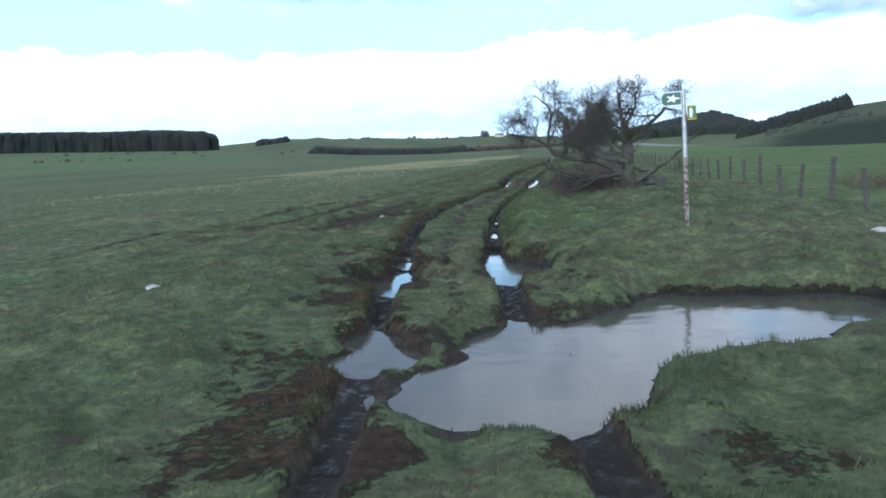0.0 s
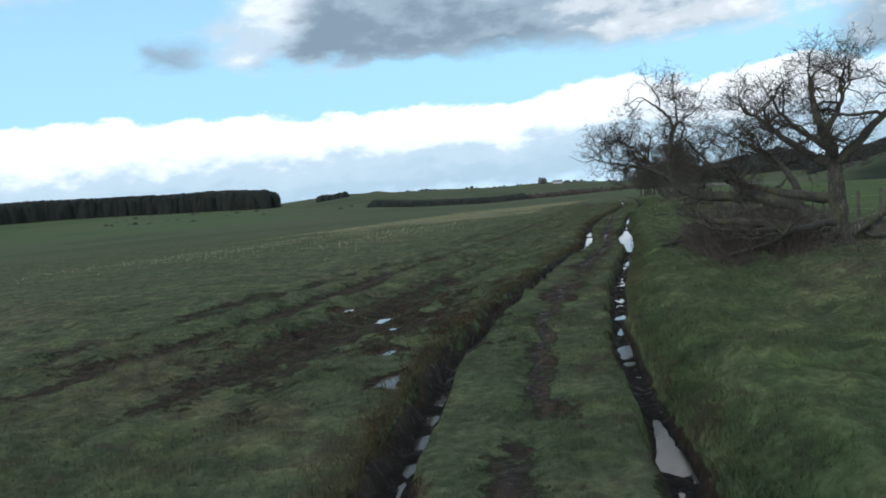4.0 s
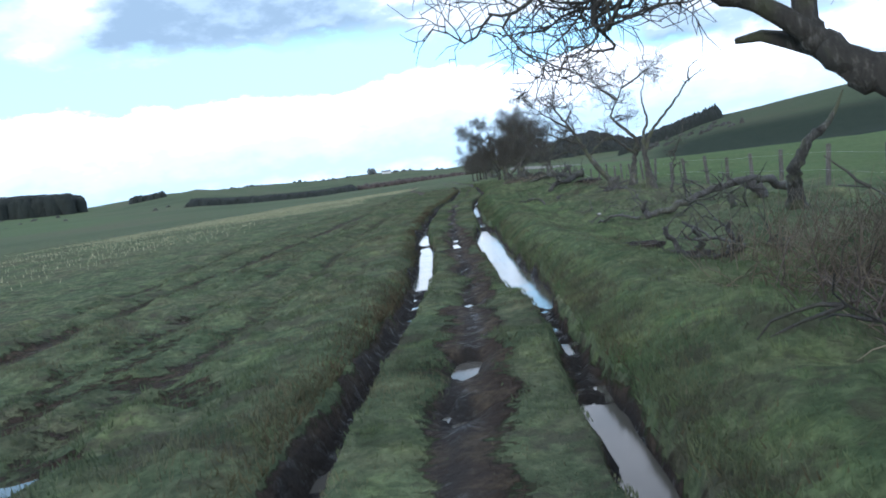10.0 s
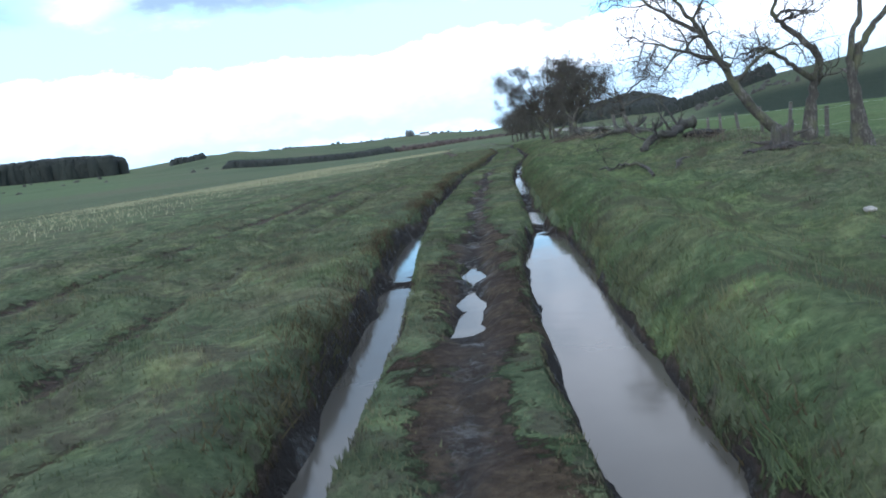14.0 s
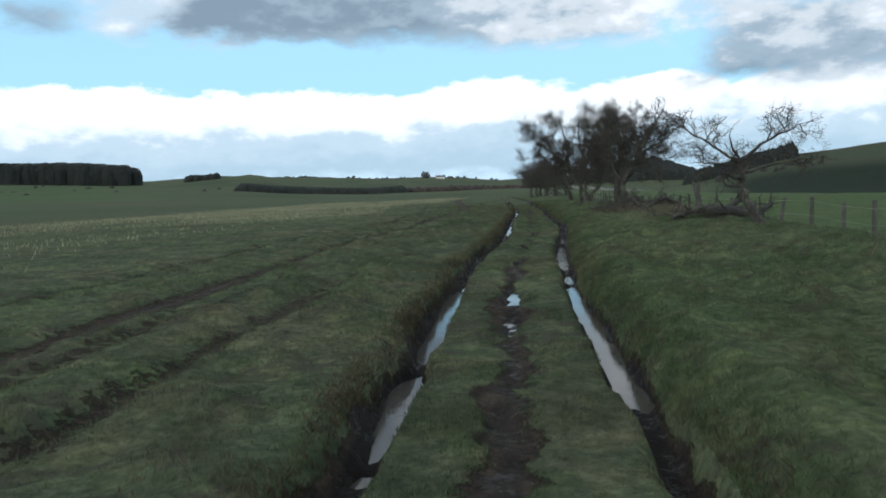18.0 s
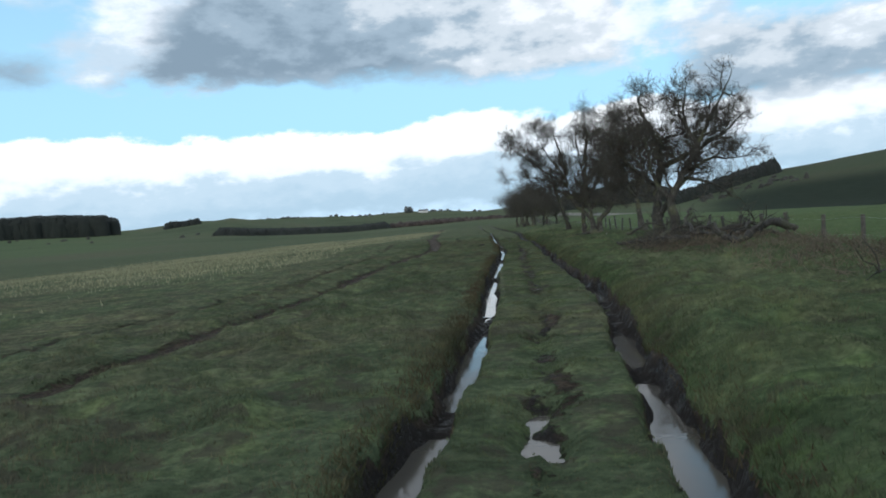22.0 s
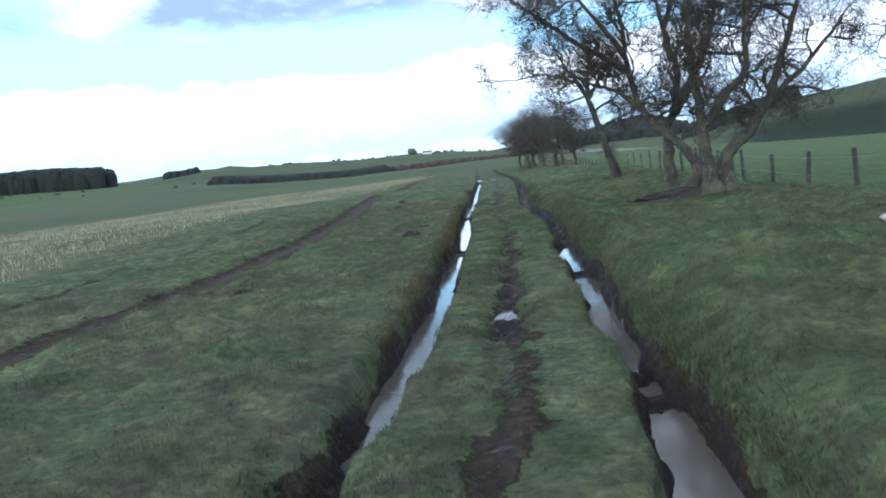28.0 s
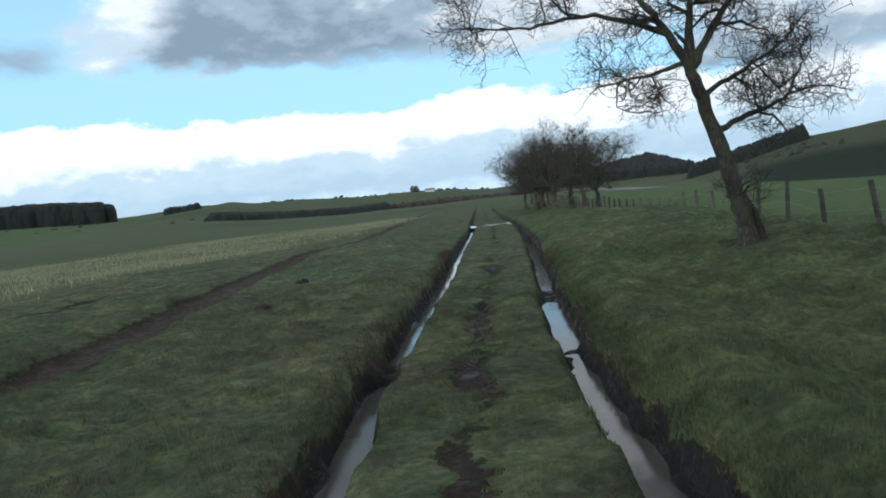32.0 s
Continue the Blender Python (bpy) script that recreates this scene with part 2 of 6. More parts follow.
def ground_material():
    m, nt, p = material("pasture_and_mud")
    pos = coords(nt)
    fine = noise_tex(nt, pos, 14, 6, 0.65)
    mid = noise_tex(nt, pos, 1.7, 5, 0.6)
    wide = noise_tex(nt, pos, 0.16, 4, 0.55)
    vast = noise_tex(nt, pos, 0.009, 3, 0.5)
    grass = ramp(nt, fine, [(0.28, (0.051, 0.067, 0.037)), (0.5, (0.070, 0.092, 0.050)), (0.72, (0.092, 0.116, 0.065))], "LINEAR").outputs[0]
    straw = ramp(nt, fine, [(0.3, (0.072, 0.071, 0.043)), (0.7, (0.124, 0.118, 0.076))], "LINEAR").outputs[0]
    pale = ramp(nt, maths(nt, "MULTIPLY_ADD", mid, 0.5, maths(nt, "MULTIPLY", wide, 0.6)), [(0.44, (0, 0, 0)), (0.72, (0.75, 0.75, 0.75))]).outputs[0]
    c = mixed(nt, pale, grass, straw)
    # Noise-driven tone and hollow shading of the tussocks, painted into the turf colour.
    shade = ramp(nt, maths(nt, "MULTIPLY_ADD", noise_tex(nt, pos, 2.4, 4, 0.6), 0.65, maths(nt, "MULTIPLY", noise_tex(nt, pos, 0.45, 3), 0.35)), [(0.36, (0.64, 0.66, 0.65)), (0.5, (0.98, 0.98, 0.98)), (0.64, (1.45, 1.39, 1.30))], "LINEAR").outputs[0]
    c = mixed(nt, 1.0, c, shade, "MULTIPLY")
    tuft_shade = ramp(nt, noise_tex(nt, pos, 7.0, 3, 0.6), [(0.34, (0.82, 0.82, 0.82)), (0.66, (1.18, 1.17, 1.15))], "LINEAR").outputs[0]
    c = mixed(nt, 1.0, c, tuft_shade, "MULTIPLY")
    c = clumps(nt, pos, c)
    c = mixed(nt, attribute(nt, "lush"), c, mixed(nt, 1.0, c, (0.92, 1.0, 0.88), "MULTIPLY"))
    field = ramp(nt, vast, [(0.35, (0.052, 0.070, 0.037)), (0.5, (0.074, 0.094, 0.050)), (0.66, (0.092, 0.092, 0.056))]).outputs[0]
    field = mixed(nt, 0.35, field, c)
    c = mixed(nt, attribute(nt, "far"), c, field)
    c = mixed(nt, attribute(nt, "meadow"), c, mixed(nt, 0.42, (0.078, 0.120, 0.046), c))
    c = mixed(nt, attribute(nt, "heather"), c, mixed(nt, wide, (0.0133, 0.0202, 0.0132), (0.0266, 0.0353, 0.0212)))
    c = mixed(nt, attribute(nt, "stubble"), c, mixed(nt, fine, (0.070, 0.078, 0.042), (0.215, 0.215, 0.125)))
    mud_tone = ramp(nt, maths(nt, "MULTIPLY_ADD", fine, 0.55, maths(nt, "MULTIPLY", noise_tex(nt, pos, 5.5, 7, 0.72), 0.5)),
                    [(0.3, (0.016, 0.012, 0.009)), (0.55, (0.046, 0.034, 0.025)), (0.75, (0.105, 0.081, 0.060))], "LINEAR").outputs[0]
    turf = ramp(nt, noise_tex(nt, pos, 3.3, 6, 0.68), [(0.46, (0, 0, 0)), (0.60, (0.8, 0.8, 0.8))]).outputs[0]
    mud_tone = mixed(nt, turf, mud_tone, ramp(nt, fine, [(0.3, (0.036, 0.027, 0.017)), (0.7, (0.112, 0.086, 0.056))], "LINEAR").outputs[0])
    mud_raw = attribute(nt, "mud")
    clod = noise_tex(nt, pos, 5.5, 7, 0.72)
    broken = maths(nt, "ADD", maths(nt, "MULTIPLY", maths(nt, "SUBTRACT", fine, 0.5), 1.0), maths(nt, "MULTIPLY", maths(nt, "SUBTRACT", clod, 0.5), 1.5))
    mud = ramp(nt, maths(nt, "ADD", broken, mud_raw), [(0.40, (0, 0, 0)), (0.60, (1, 1, 1))]).outputs[0]
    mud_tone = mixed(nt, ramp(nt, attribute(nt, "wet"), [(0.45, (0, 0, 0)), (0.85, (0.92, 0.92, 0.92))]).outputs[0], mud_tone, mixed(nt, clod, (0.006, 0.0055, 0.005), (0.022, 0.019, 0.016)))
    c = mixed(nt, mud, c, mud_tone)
    link(nt, c, p.inputs["Base Color"])
    wet = maths(nt, "MULTIPLY", mud, attribute(nt, "wet"))
    gloss = ramp(nt, clod, [(0.40, (0.78, 0.78, 0.78)), (0.50, (0.06, 0.06, 0.06))]).outputs[0]
    link(nt, maths(nt, "SUBTRACT", 0.92, maths(nt, "MULTIPLY", wet, gloss)), p.inputs["Roughness"])
    link(nt, maths(nt, "MULTIPLY_ADD", wet, 0.24, 0.03), p.inputs["Specular IOR Level"])
    relief = maths(nt, "ADD", maths(nt, "MULTIPLY_ADD", fine, 0.5, mid), maths(nt, "MULTIPLY", mud, maths(nt, "MULTIPLY_ADD", clod, 1.6, maths(nt, "MULTIPLY", noise_tex(nt, pos, 26, 3, 0.6), 0.35))))
    bump(nt, p, relief, 1.0, 0.10)
    return m


def water_material(name, thin, thick, ripple):
    m, nt, p = material(name)
    pos = coords(nt)
    n = noise_tex(nt, pos, 5.0, 3, 0.5)
    link(nt, mixed(nt, noise_tex(nt, pos, 0.9, 3), thin, thick), p.inputs["Base Color"])
    p.inputs["Roughness"].default_value = 0.09
    p.inputs["IOR"].default_value = 1.33
    p.inputs["Specular IOR Level"].default_value = 0.5
    bump(nt, p, maths(nt, "ADD", maths(nt, "MULTIPLY", n, 0.35), noise_tex(nt, pos, 1.3, 2)), ripple, 0.03)
    return m


def blade_material(name, dark, light, dry, dried=0.85, clumped=1.0):
    m, nt, p = material(name)
    g = nt.nodes.new("ShaderNodeNewGeometry")
    pos = g.outputs["Position"]
    c = mixed(nt, g.outputs["Random Per Island"], dark, light)
    patch = ramp(nt, maths(nt, "MULTIPLY_ADD", noise_tex(nt, pos, 0.8, 4), 0.6, maths(nt, "MULTIPLY", noise_tex(nt, pos, 0.13, 3), 0.5)), [(0.47, (0, 0, 0)), (0.66, (dried, dried, dried))]).outputs[0]
    c = mixed(nt, patch, c, dry)
    # Same noise dims and lifts the blades: tussock shading put into their colour.
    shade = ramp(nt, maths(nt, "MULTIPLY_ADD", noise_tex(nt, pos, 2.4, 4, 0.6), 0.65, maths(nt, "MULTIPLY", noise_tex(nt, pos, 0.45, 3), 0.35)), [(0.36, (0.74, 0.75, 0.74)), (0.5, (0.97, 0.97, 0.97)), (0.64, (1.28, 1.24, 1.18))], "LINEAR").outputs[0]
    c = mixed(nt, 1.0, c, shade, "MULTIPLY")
    tuft_shade = ramp(nt, noise_tex(nt, pos, 7.0, 3, 0.6), [(0.34, (0.78, 0.79, 0.78)), (0.66, (1.16, 1.15, 1.14))], "LINEAR").outputs[0]
    c = mixed(nt, 1.0, c, tuft_shade, "MULTIPLY")
    c = clumps(nt, pos, c, clumped)
    link(nt, c, p.inputs["Base Color"])
    p.inputs["Roughness"].default_value = 0.75
    p.inputs["Specular IOR Level"].default_value = 0.12
    through_leaf = nt.nodes.new("ShaderNodeBsdfTranslucent")
    link(nt, c, through_leaf.inputs["Color"])
    both = nt.nodes.new("ShaderNodeMixShader")
    both.inputs[0].default_value = 0.42
    link(nt, p.outputs[0], both.inputs[1])
    link(nt, through_leaf.outputs[0], both.inputs[2])
    link(nt, both.outputs[0], nt.nodes["Material Output"].inputs["Surface"])
    return m


def bark_material(name, dark, mid_c, light, moss=0.35):
    m, nt, p = material(name)
    pos = coords(nt)
    flat = nt.nodes.new("ShaderNodeMapping")
    flat.inputs["Scale"].default_value = (1, 1, 0.22)
    link(nt, pos, flat.inputs[0])
    fine = noise_tex(nt, flat.outputs[0], 30, 6, 0.7)
    blotch = noise_tex(nt, pos, 4.0, 5, 0.6)
    c = ramp(nt, maths(nt, "MULTIPLY_ADD", fine, 0.6, maths(nt, "MULTIPLY", blotch, 0.4)), [(0.32, dark), (0.52, mid_c), (0.72, light)], "LINEAR").outputs[0]
    green = ramp(nt, noise_tex(nt, pos, 2.2, 4), [(0.48, (0, 0, 0)), (0.62, (moss, moss, moss))]).outputs[0]
    c = mixed(nt, green, c, (0.075, 0.082, 0.034))
    link(nt, c, p.inputs["Base Color"])
    p.inputs["Roughness"].default_value = 0.9
    bump(nt, p, maths(nt, "MULTIPLY_ADD", fine, 0.8, blotch), 1.0, 0.045)
    return m


def mottled(name, a, b, scale=8.0, rough=0.8, metal=0.0, strength=0.3, dist=0.01):
    m, nt, p = material(name)
    pos = coords(nt)
    n = noise_tex(nt, pos, scale, 6, 0.6)
    link(nt, mixed(nt, ramp(nt, n, [(0.35, (0, 0, 0)), (0.65, (1, 1, 1))]).outputs[0], a, b), p.inputs["Base Color"])
    p.inputs["Roughness"].default_value = rough
    p.inputs["Metallic"].default_value = metal
    bump(nt, p, noise_tex(nt, pos, scale * 4, 4), strength, dist)
    return m


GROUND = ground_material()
WATER = water_material("silty_puddle_water", (0.058, 0.054, 0.045), (0.095, 0.089, 0.075), 0.14)
FORDWATER = water_material("ford_water", (0.034, 0.033, 0.028), (0.058, 0.055, 0.046), 0.30)
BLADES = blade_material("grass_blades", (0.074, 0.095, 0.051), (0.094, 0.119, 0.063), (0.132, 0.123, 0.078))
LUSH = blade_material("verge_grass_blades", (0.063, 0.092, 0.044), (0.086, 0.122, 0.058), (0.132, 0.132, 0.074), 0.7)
RUSH = blade_material("dead_stems", (0.098, 0.078, 0.056), (0.225, 0.190, 0.142), (0.20, 0.172, 0.13), clumped=0.0)
WEED = blade_material("dead_weed_stems", (0.078, 0.062, 0.054), (0.21, 0.178, 0.158), (0.18, 0.152, 0.134), clumped=0.0)
FRINGE = blade_material("dead_grass_blades", (0.046, 0.036, 0.021), (0.105, 0.080, 0.048), (0.085, 0.085, 0.045), clumped=0.0)
STALK = blade_material("stubble_stalks", (0.18, 0.178, 0.105), (0.38, 0.37, 0.23), (0.31, 0.30, 0.19), clumped=0.0)
BARK = bark_material("hawthorn_bark", (0.016, 0.015, 0.012), (0.044, 0.040, 0.031), (0.22, 0.21, 0.18), 0.6)
TWIG = bark_material("twig_bark", (0.027, 0.024, 0.019), (0.058, 0.051, 0.040), (0.125, 0.112, 0.09), 0.25)
DEADWOOD = bark_material("weathered_deadwood", (0.020, 0.018, 0.015), (0.060, 0.055, 0.048), (0.18, 0.172, 0.16), 0.3)
LOGWOOD = bark_material("rotting_log", (0.012, 0.011, 0.009), (0.040, 0.036, 0.030), (0.105, 0.098, 0.085), 0.35)
POSTWOOD = bark_material("fence_post_wood", (0.028, 0.026, 0.022), (0.075, 0.070, 0.058), (0.17, 0.16, 0.14), 0.2)
SOIL = mottled("root_soil", (0.010, 0.008, 0.006), (0.036, 0.028, 0.021), 7, 0.95, 0, 0.9, 0.04)
CONIFER = mottled("conifer_dark", (0.009, 0.012, 0.009), (0.014, 0.018, 0.013), 0.05, 0.95, 0, 0.0)
SCRUB = mottled("bare_scrub", (0.022, 0.022, 0.017), (0.046, 0.044, 0.034), 0.3, 0.95, 0, 0.0)
STEEL = mottled("galvanised_steel", (0.35, 0.36, 0.37), (0.52, 0.53, 0.54), 12, 0.45, 0.7, 0.1)
RUST = mottled("rusty_steel", (0.09, 0.04, 0.02), (0.35, 0.33, 0.31), 14, 0.7, 0.3, 0.3)
SIGN_GREEN = mottled("sign_green", (0.008, 0.085, 0.060), (0.012, 0.11, 0.078), 20, 0.4, 0, 0.05)
SIGN_LIME = mottled("sign_lime", (0.10, 0.16, 0.025), (0.14, 0.20, 0.03), 20, 0.4, 0, 0.05)
SIGN_WHITE = mottled("sign_white", (0.62, 0.64, 0.62), (0.78, 0.80, 0.78), 20, 0.5, 0, 0.05)
SIGN_YELLOW = mottled("sign_yellow", (0.50, 0.40, 0.04), (0.62, 0.50, 0.06), 20, 0.5, 0, 0.05)
STONE = mottled("pale_stone", (0.20, 0.19, 0.17), (0.42, 0.41, 0.38), 9, 0.9, 0, 0.5, 0.02)
WALLPAINT = mottled("farm_wall", (0.42, 0.41, 0.38), (0.58, 0.57, 0.54), 0.5, 0.9, 0, 0.1)
DRYSTONE = mottled("dry_stone_wall", (0.15, 0.15, 0.135), (0.27, 0.265, 0.245), 0.9, 0.95, 0, 0.3, 0.05)
SLATE = mottled("slate_roof", (0.05, 0.052, 0.06), (0.09, 0.092, 0.10), 0.7, 0.7, 0, 0.1)


# ---- small builders ----
def hash2(ix, iy, seed):
    h = (ix.astype(np.int64) * 374761393 + iy.astype(np.int64) * 668265263 + seed * 1442695041) & 0xFFFFFFFF
    h = ((h ^ (h >> 13)) * 1274126177) & 0xFFFFFFFF
    return ((h ^ (h >> 16)) & 0xFFFF) / 65535.0


def value_noise(x, y, seed=0):
    x, y = np.asarray(x, float), np.asarray(y, float)
    ix, iy = np.floor(x), np.floor(y)
    fx, fy = x - ix, y - iy
    fx, fy = fx * fx * (3 - 2 * fx), fy * fy * (3 - 2 * fy)
    a, b = hash2(ix, iy, seed), hash2(ix + 1, iy, seed)
    c, d = hash2(ix, iy + 1, seed), hash2(ix + 1, iy + 1, seed)
    return (a * (1 - fx) + b * fx) * (1 - fy) + (c * (1 - fx) + d * fx) * fy - 0.5


def fbm(x, y, seed=0, octaves=4):
    total, amp = 0, 1.0
    for k in range(octaves):
        total = total + amp * value_noise(x * 2 ** k, y * 2 ** k, seed + 17 * k)
        amp *= 0.5
    return total


def smooth(a, b, x):
    t = np.clip((np.asarray(x, float) - a) / (b - a), 0, 1)
    return t * t * (3 - 2 * t)


def mesh_from(name, verts, faces, mat, smooth_faces=False):
    me = bpy.data.meshes.new(name)
    verts, faces = np.asarray(verts, np.float32), np.asarray(faces, np.int32)
    n = faces.shape[1]
    me.vertices.add(len(verts))
    me.vertices.foreach_set("co", verts.ravel())
    me.loops.add(faces.size)
    me.loops.foreach_set("vertex_index", faces.ravel())
    me.polygons.add(len(faces))
    me.polygons.foreach_set("loop_start", np.arange(0, faces.size, n, dtype=np.int32))
    if smooth_faces:
        me.polygons.foreach_set("use_smooth", np.ones(len(faces), bool))
    me.update(calc_edges=True)
    me.materials.append(mat)
    return me


def part(name, bm, mat, parent=None, label=""):
    me = bpy.data.meshes.new(name)
    bm.to_mesh(me)
    bm.free()
    me.materials.append(mat)
    ob = new(name, me)
    if parent is not None:
        ob.parent = parent
    return tagged(ob, label)


def child(name, me, parent, label=""):
    ob = new(name, me)
    ob.parent = parent
    return tagged(ob, label)


# ---- the lie of the land ----
TRACK_Y = np.array([-40, -20, -14.6, -10, -7.2, -4.5, 0, 3, 7, 10, 18, 20, 23, 29.5, 32, 36, 46, 52, 55, 62, 71.5, 82, 92, 95, 99, 108, 115, 122, 130, 140, 200, 320, 700])
TRACK_X = np.array([8, 3.4, 2.4, 1.65, 1.05, 0.55, -0.15, -0.58, -0.88, -0.85, -0.73, -0.65, -0.66, -0.91, -1.0, -1.1, -1.14, -1.0, -0.73, -0.35, -0.36, -0.13, -0.14, -0.39, -0.53, -0.55, -0.68, -0.8, -1.0, -1.5, -4, -9, -26])
GAUGE_Y = np.array([-20, 0, 3, 7, 10, 18, 23, 29.5, 32, 46, 52, 55, 62, 66, 71.5, 82, 92, 99, 108, 115, 200])
GAUGE_W = np.array([0.85, 0.85, 0.95, 0.9, 0.87, 0.81, 0.79, 0.80, 0.92, 0.94, 0.94, 0.87, 1.03, 1.03, 0.97, 0.89, 0.98, 0.93, 1.05, 1.18, 1.2])
LEVEL_Y = np.array([-40, -14.6, -11.7, -9, -7.2, -4.5, 0, 4, 10, 15, 21, 25, 28, 33, 41, 47, 60, 87, 101, 300])
LEVEL_Z = np.array([0.3, 0.25, 0.1, -0.08, -0.08, 0.05, 0.08, 0.02, 0.0, 0.02, -0.12, -0.17, -0.15, -0.05, -0.08, -0.03, 0.0, -0.03, 0, 0])


def soft_interp(v, xs, ys, half=2.0):
    return sum(np.interp(np.asarray(v, float) + d * half, xs, ys) for d in (-1, -0.5, 0, 0.5, 1)) / 5


def track_x(y):
    return soft_interp(y, TRACK_Y, TRACK_X)


def gauge(y):
    return soft_interp(y, GAUGE_Y, GAUGE_W, 1.0)


def level(y):
    return soft_interp(y, LEVEL_Y, LEVEL_Z, 1.2)


RANGES = np.log(np.array([100, 200, 400, 800, 1400, 2200, 4500]))
BEARING = np.array([-180, -100, -60, -40, -28, -24, -21, -16, -12, -7, -2, 3, 6, 10.5, 13, 16, 20, 27, 32, 45, 60, 100, 180])
RISE = np.array([
    [-.8, -.4, 0, .6, 1, 1, .5], [-.8, -.4, 0, .8, 1.2, 1, .5], [-.8, -.2, .4, 1.2, 2.2, 2.3, 1], [-.75, -.1, .5, 1.1, 1.9, 1.8, 1],
    [-.75, -.2, .4, .95, 1.45, 1.5, .8], [-.75, -.3, .3, .8, 1.4, 1.95, 1], [-.75, -.4, .2, .75, 1.95, 1.8, .8], [-.75, -.4, 0, .3, 1.0, 1.6, .8],
    [-.75, -.4, -.1, .05, .6, 1.35, .7], [-.75, -.35, 0, .1, .5, 1.25, .6], [-.75, -.3, .05, .15, .4, .85, .5], [-.8, -.3, 0, .1, .5, .8, .5],
    [-.8, -.4, -.2, 0, .8, .9, .5], [-.8, -.45, -.6, -.2, 1.6, 1.3, .6], [-1, -.6, -.8, .0, .6, .9, .5], [-1.1, -.9, -1, .75, .9, .8, .5],
    [-1.4, -1.5, -1, 1.8, 1.5, 1, .5], [-2.4, -2.9, -1, 2.5, 1.7, 1, .5], [-2.6, -3, -.8, 2.9, 2, 1.2, .6], [-2.4, -2.6, -.2, 3.4, 2.5, 1.4, .7],
    [-2, -2, 0, 3, 2.4, 1.4, .7], [-1, -.8, 0, 1.5, 1.6, 1, .5], [-.8, -.4, 0, .6, 1, 1, .5]])
MIDX, MIDY, EYE = 0.0, 45.0, 1.55


def far_height(x, y):
    dx, dy = x - MIDX, y - MIDY
    r = np.hypot(dx, dy) + 1e-6
    az = np.degrees(np.arctan2(dx, dy))
    lr = np.clip(np.log(r), RANGES[0], RANGES[-1])
    cols = np.stack([np.interp(az, BEARING, RISE[:, k]) for k in range(7)], -1)
    k = np.clip(np.searchsorted(RANGES, lr) - 1, 0, 5)
    f = (lr - RANGES[k]) / (RANGES[k + 1] - RANGES[k])
    f = f * f * (3 - 2 * f)
    a = np.take_along_axis(cols, k[..., None], -1)[..., 0]
    b = np.take_along_axis(cols, k[..., None] + 1, -1)[..., 0]
    el = a * (1 - f) + b * f
    return EYE + r * np.tan(np.radians(el)) + 0.004 * r * fbm(x / 120, y / 120, 5, 3)


# puddled stretches of the ruts: start, end
PUDDLES = {
    "left": [(23.6, 30.5), (31.2, 34), (39.2, 41.2), (41.8, 46.6), (49.5, 54), (55, 59), (61, 68), (69.5, 77), (79, 88.5), (89.5, 97), (98, 133)],
    "right": [(15.2, 16.6), (20.8, 32.8), (34, 36), (40.2, 46.8), (47.4, 48.4), (50.2, 55.4), (56, 58), (62, 64), (75, 77), (77.6, 79.5), (80.6, 84.8), (85.4, 88), (92.5, 97), (98, 101.5), (103, 116)],
    "middle": [(16.1, 16.7), (17.3, 17.9), (20.5, 21.0), (23.3, 24.9), (27.9, 30.8), (31.6, 32.3), (37.2, 37.8), (42.4, 43.6), (44.2, 46.0), (48.9, 49.5), (52.8, 54.2), (57.1, 58.0), (58.5, 59.0), (59.9, 60.5), (64, 64.8), (72, 73), (81.0, 83.2), (83.7, 84.5), (85.7, 87.1), (99.6, 100.8)]}


def in_puddle(side, y):
    w = np.zeros_like(np.asarray(y, float))
    for a, b in PUDDLES[side]:
        w = np.maximum(w, smooth(a - 0.25, a + 0.25, y) * (1 - smooth(b - 0.25, b + 0.25, y)))
    return w


# older wheelings over the field: distance, place
WHEELINGS = {"outer": ([0, 14, 20, 45, 60, 70, 83, 90, 110, 180], [-8.2, -7.9, -7.8, -8.4, -8.6, -7.6, -7.8, -8.5, -10.0, -16]),
             "inner": ([0, 12, 28, 33, 41, 54, 68, 73, 84, 88, 98, 103, 119, 164, 205, 240], [-6.4, -6.6, -6.8, -6.2, -5.95, -6.0, -5.6, -5.55, -5.1, -4.95, -5.6, -6.1, -7.9, -11.3, -14.0, -15])}


# the ford beside the start, and its outflow
FORD = [(1.9, -8.7, 1.2), (2.5, -7.4, 1.2), (1.75, -7.3, 0.7), (3.2, -6.7, 1.25), (3.7, -5.6, 0.8), (4.3, -6.1, 1.1), (5.3, -5.8, 0.85), (6.6, -5.8, 0.75), (8.2, -5.7, 0.9), (10, -5.6, 1.1), (12, -5.8, 1.2), (3.5, -7.3, 0.95), (4.4, -6.7, 0.85), (5.3, -6.3, 0.85), (6.4, -6.1, 0.75), (5.7, -4.15, 0.4), (6.4, -4.5, 0.48), (7.3, -4.4, 0.48)]
FORD += [(0.36, -7.9, 0.62), (0.2, -7.25, 0.42), (-0.45, -3.8, 0.70), (-0.2, -4.4, 0.55), (-1.0, -0.9, 0.45), (-0.62, -1.9, 0.50), (-0.4, -2.9, 0.4), (1.2, -3.0, 0.95), (1.5, -3.6, 0.62), (0.98, -2.0, 0.5), (0.95, -1.2, 0.36), (0.86, -0.6, 0.28)]
FORD_LEVEL = -0.12
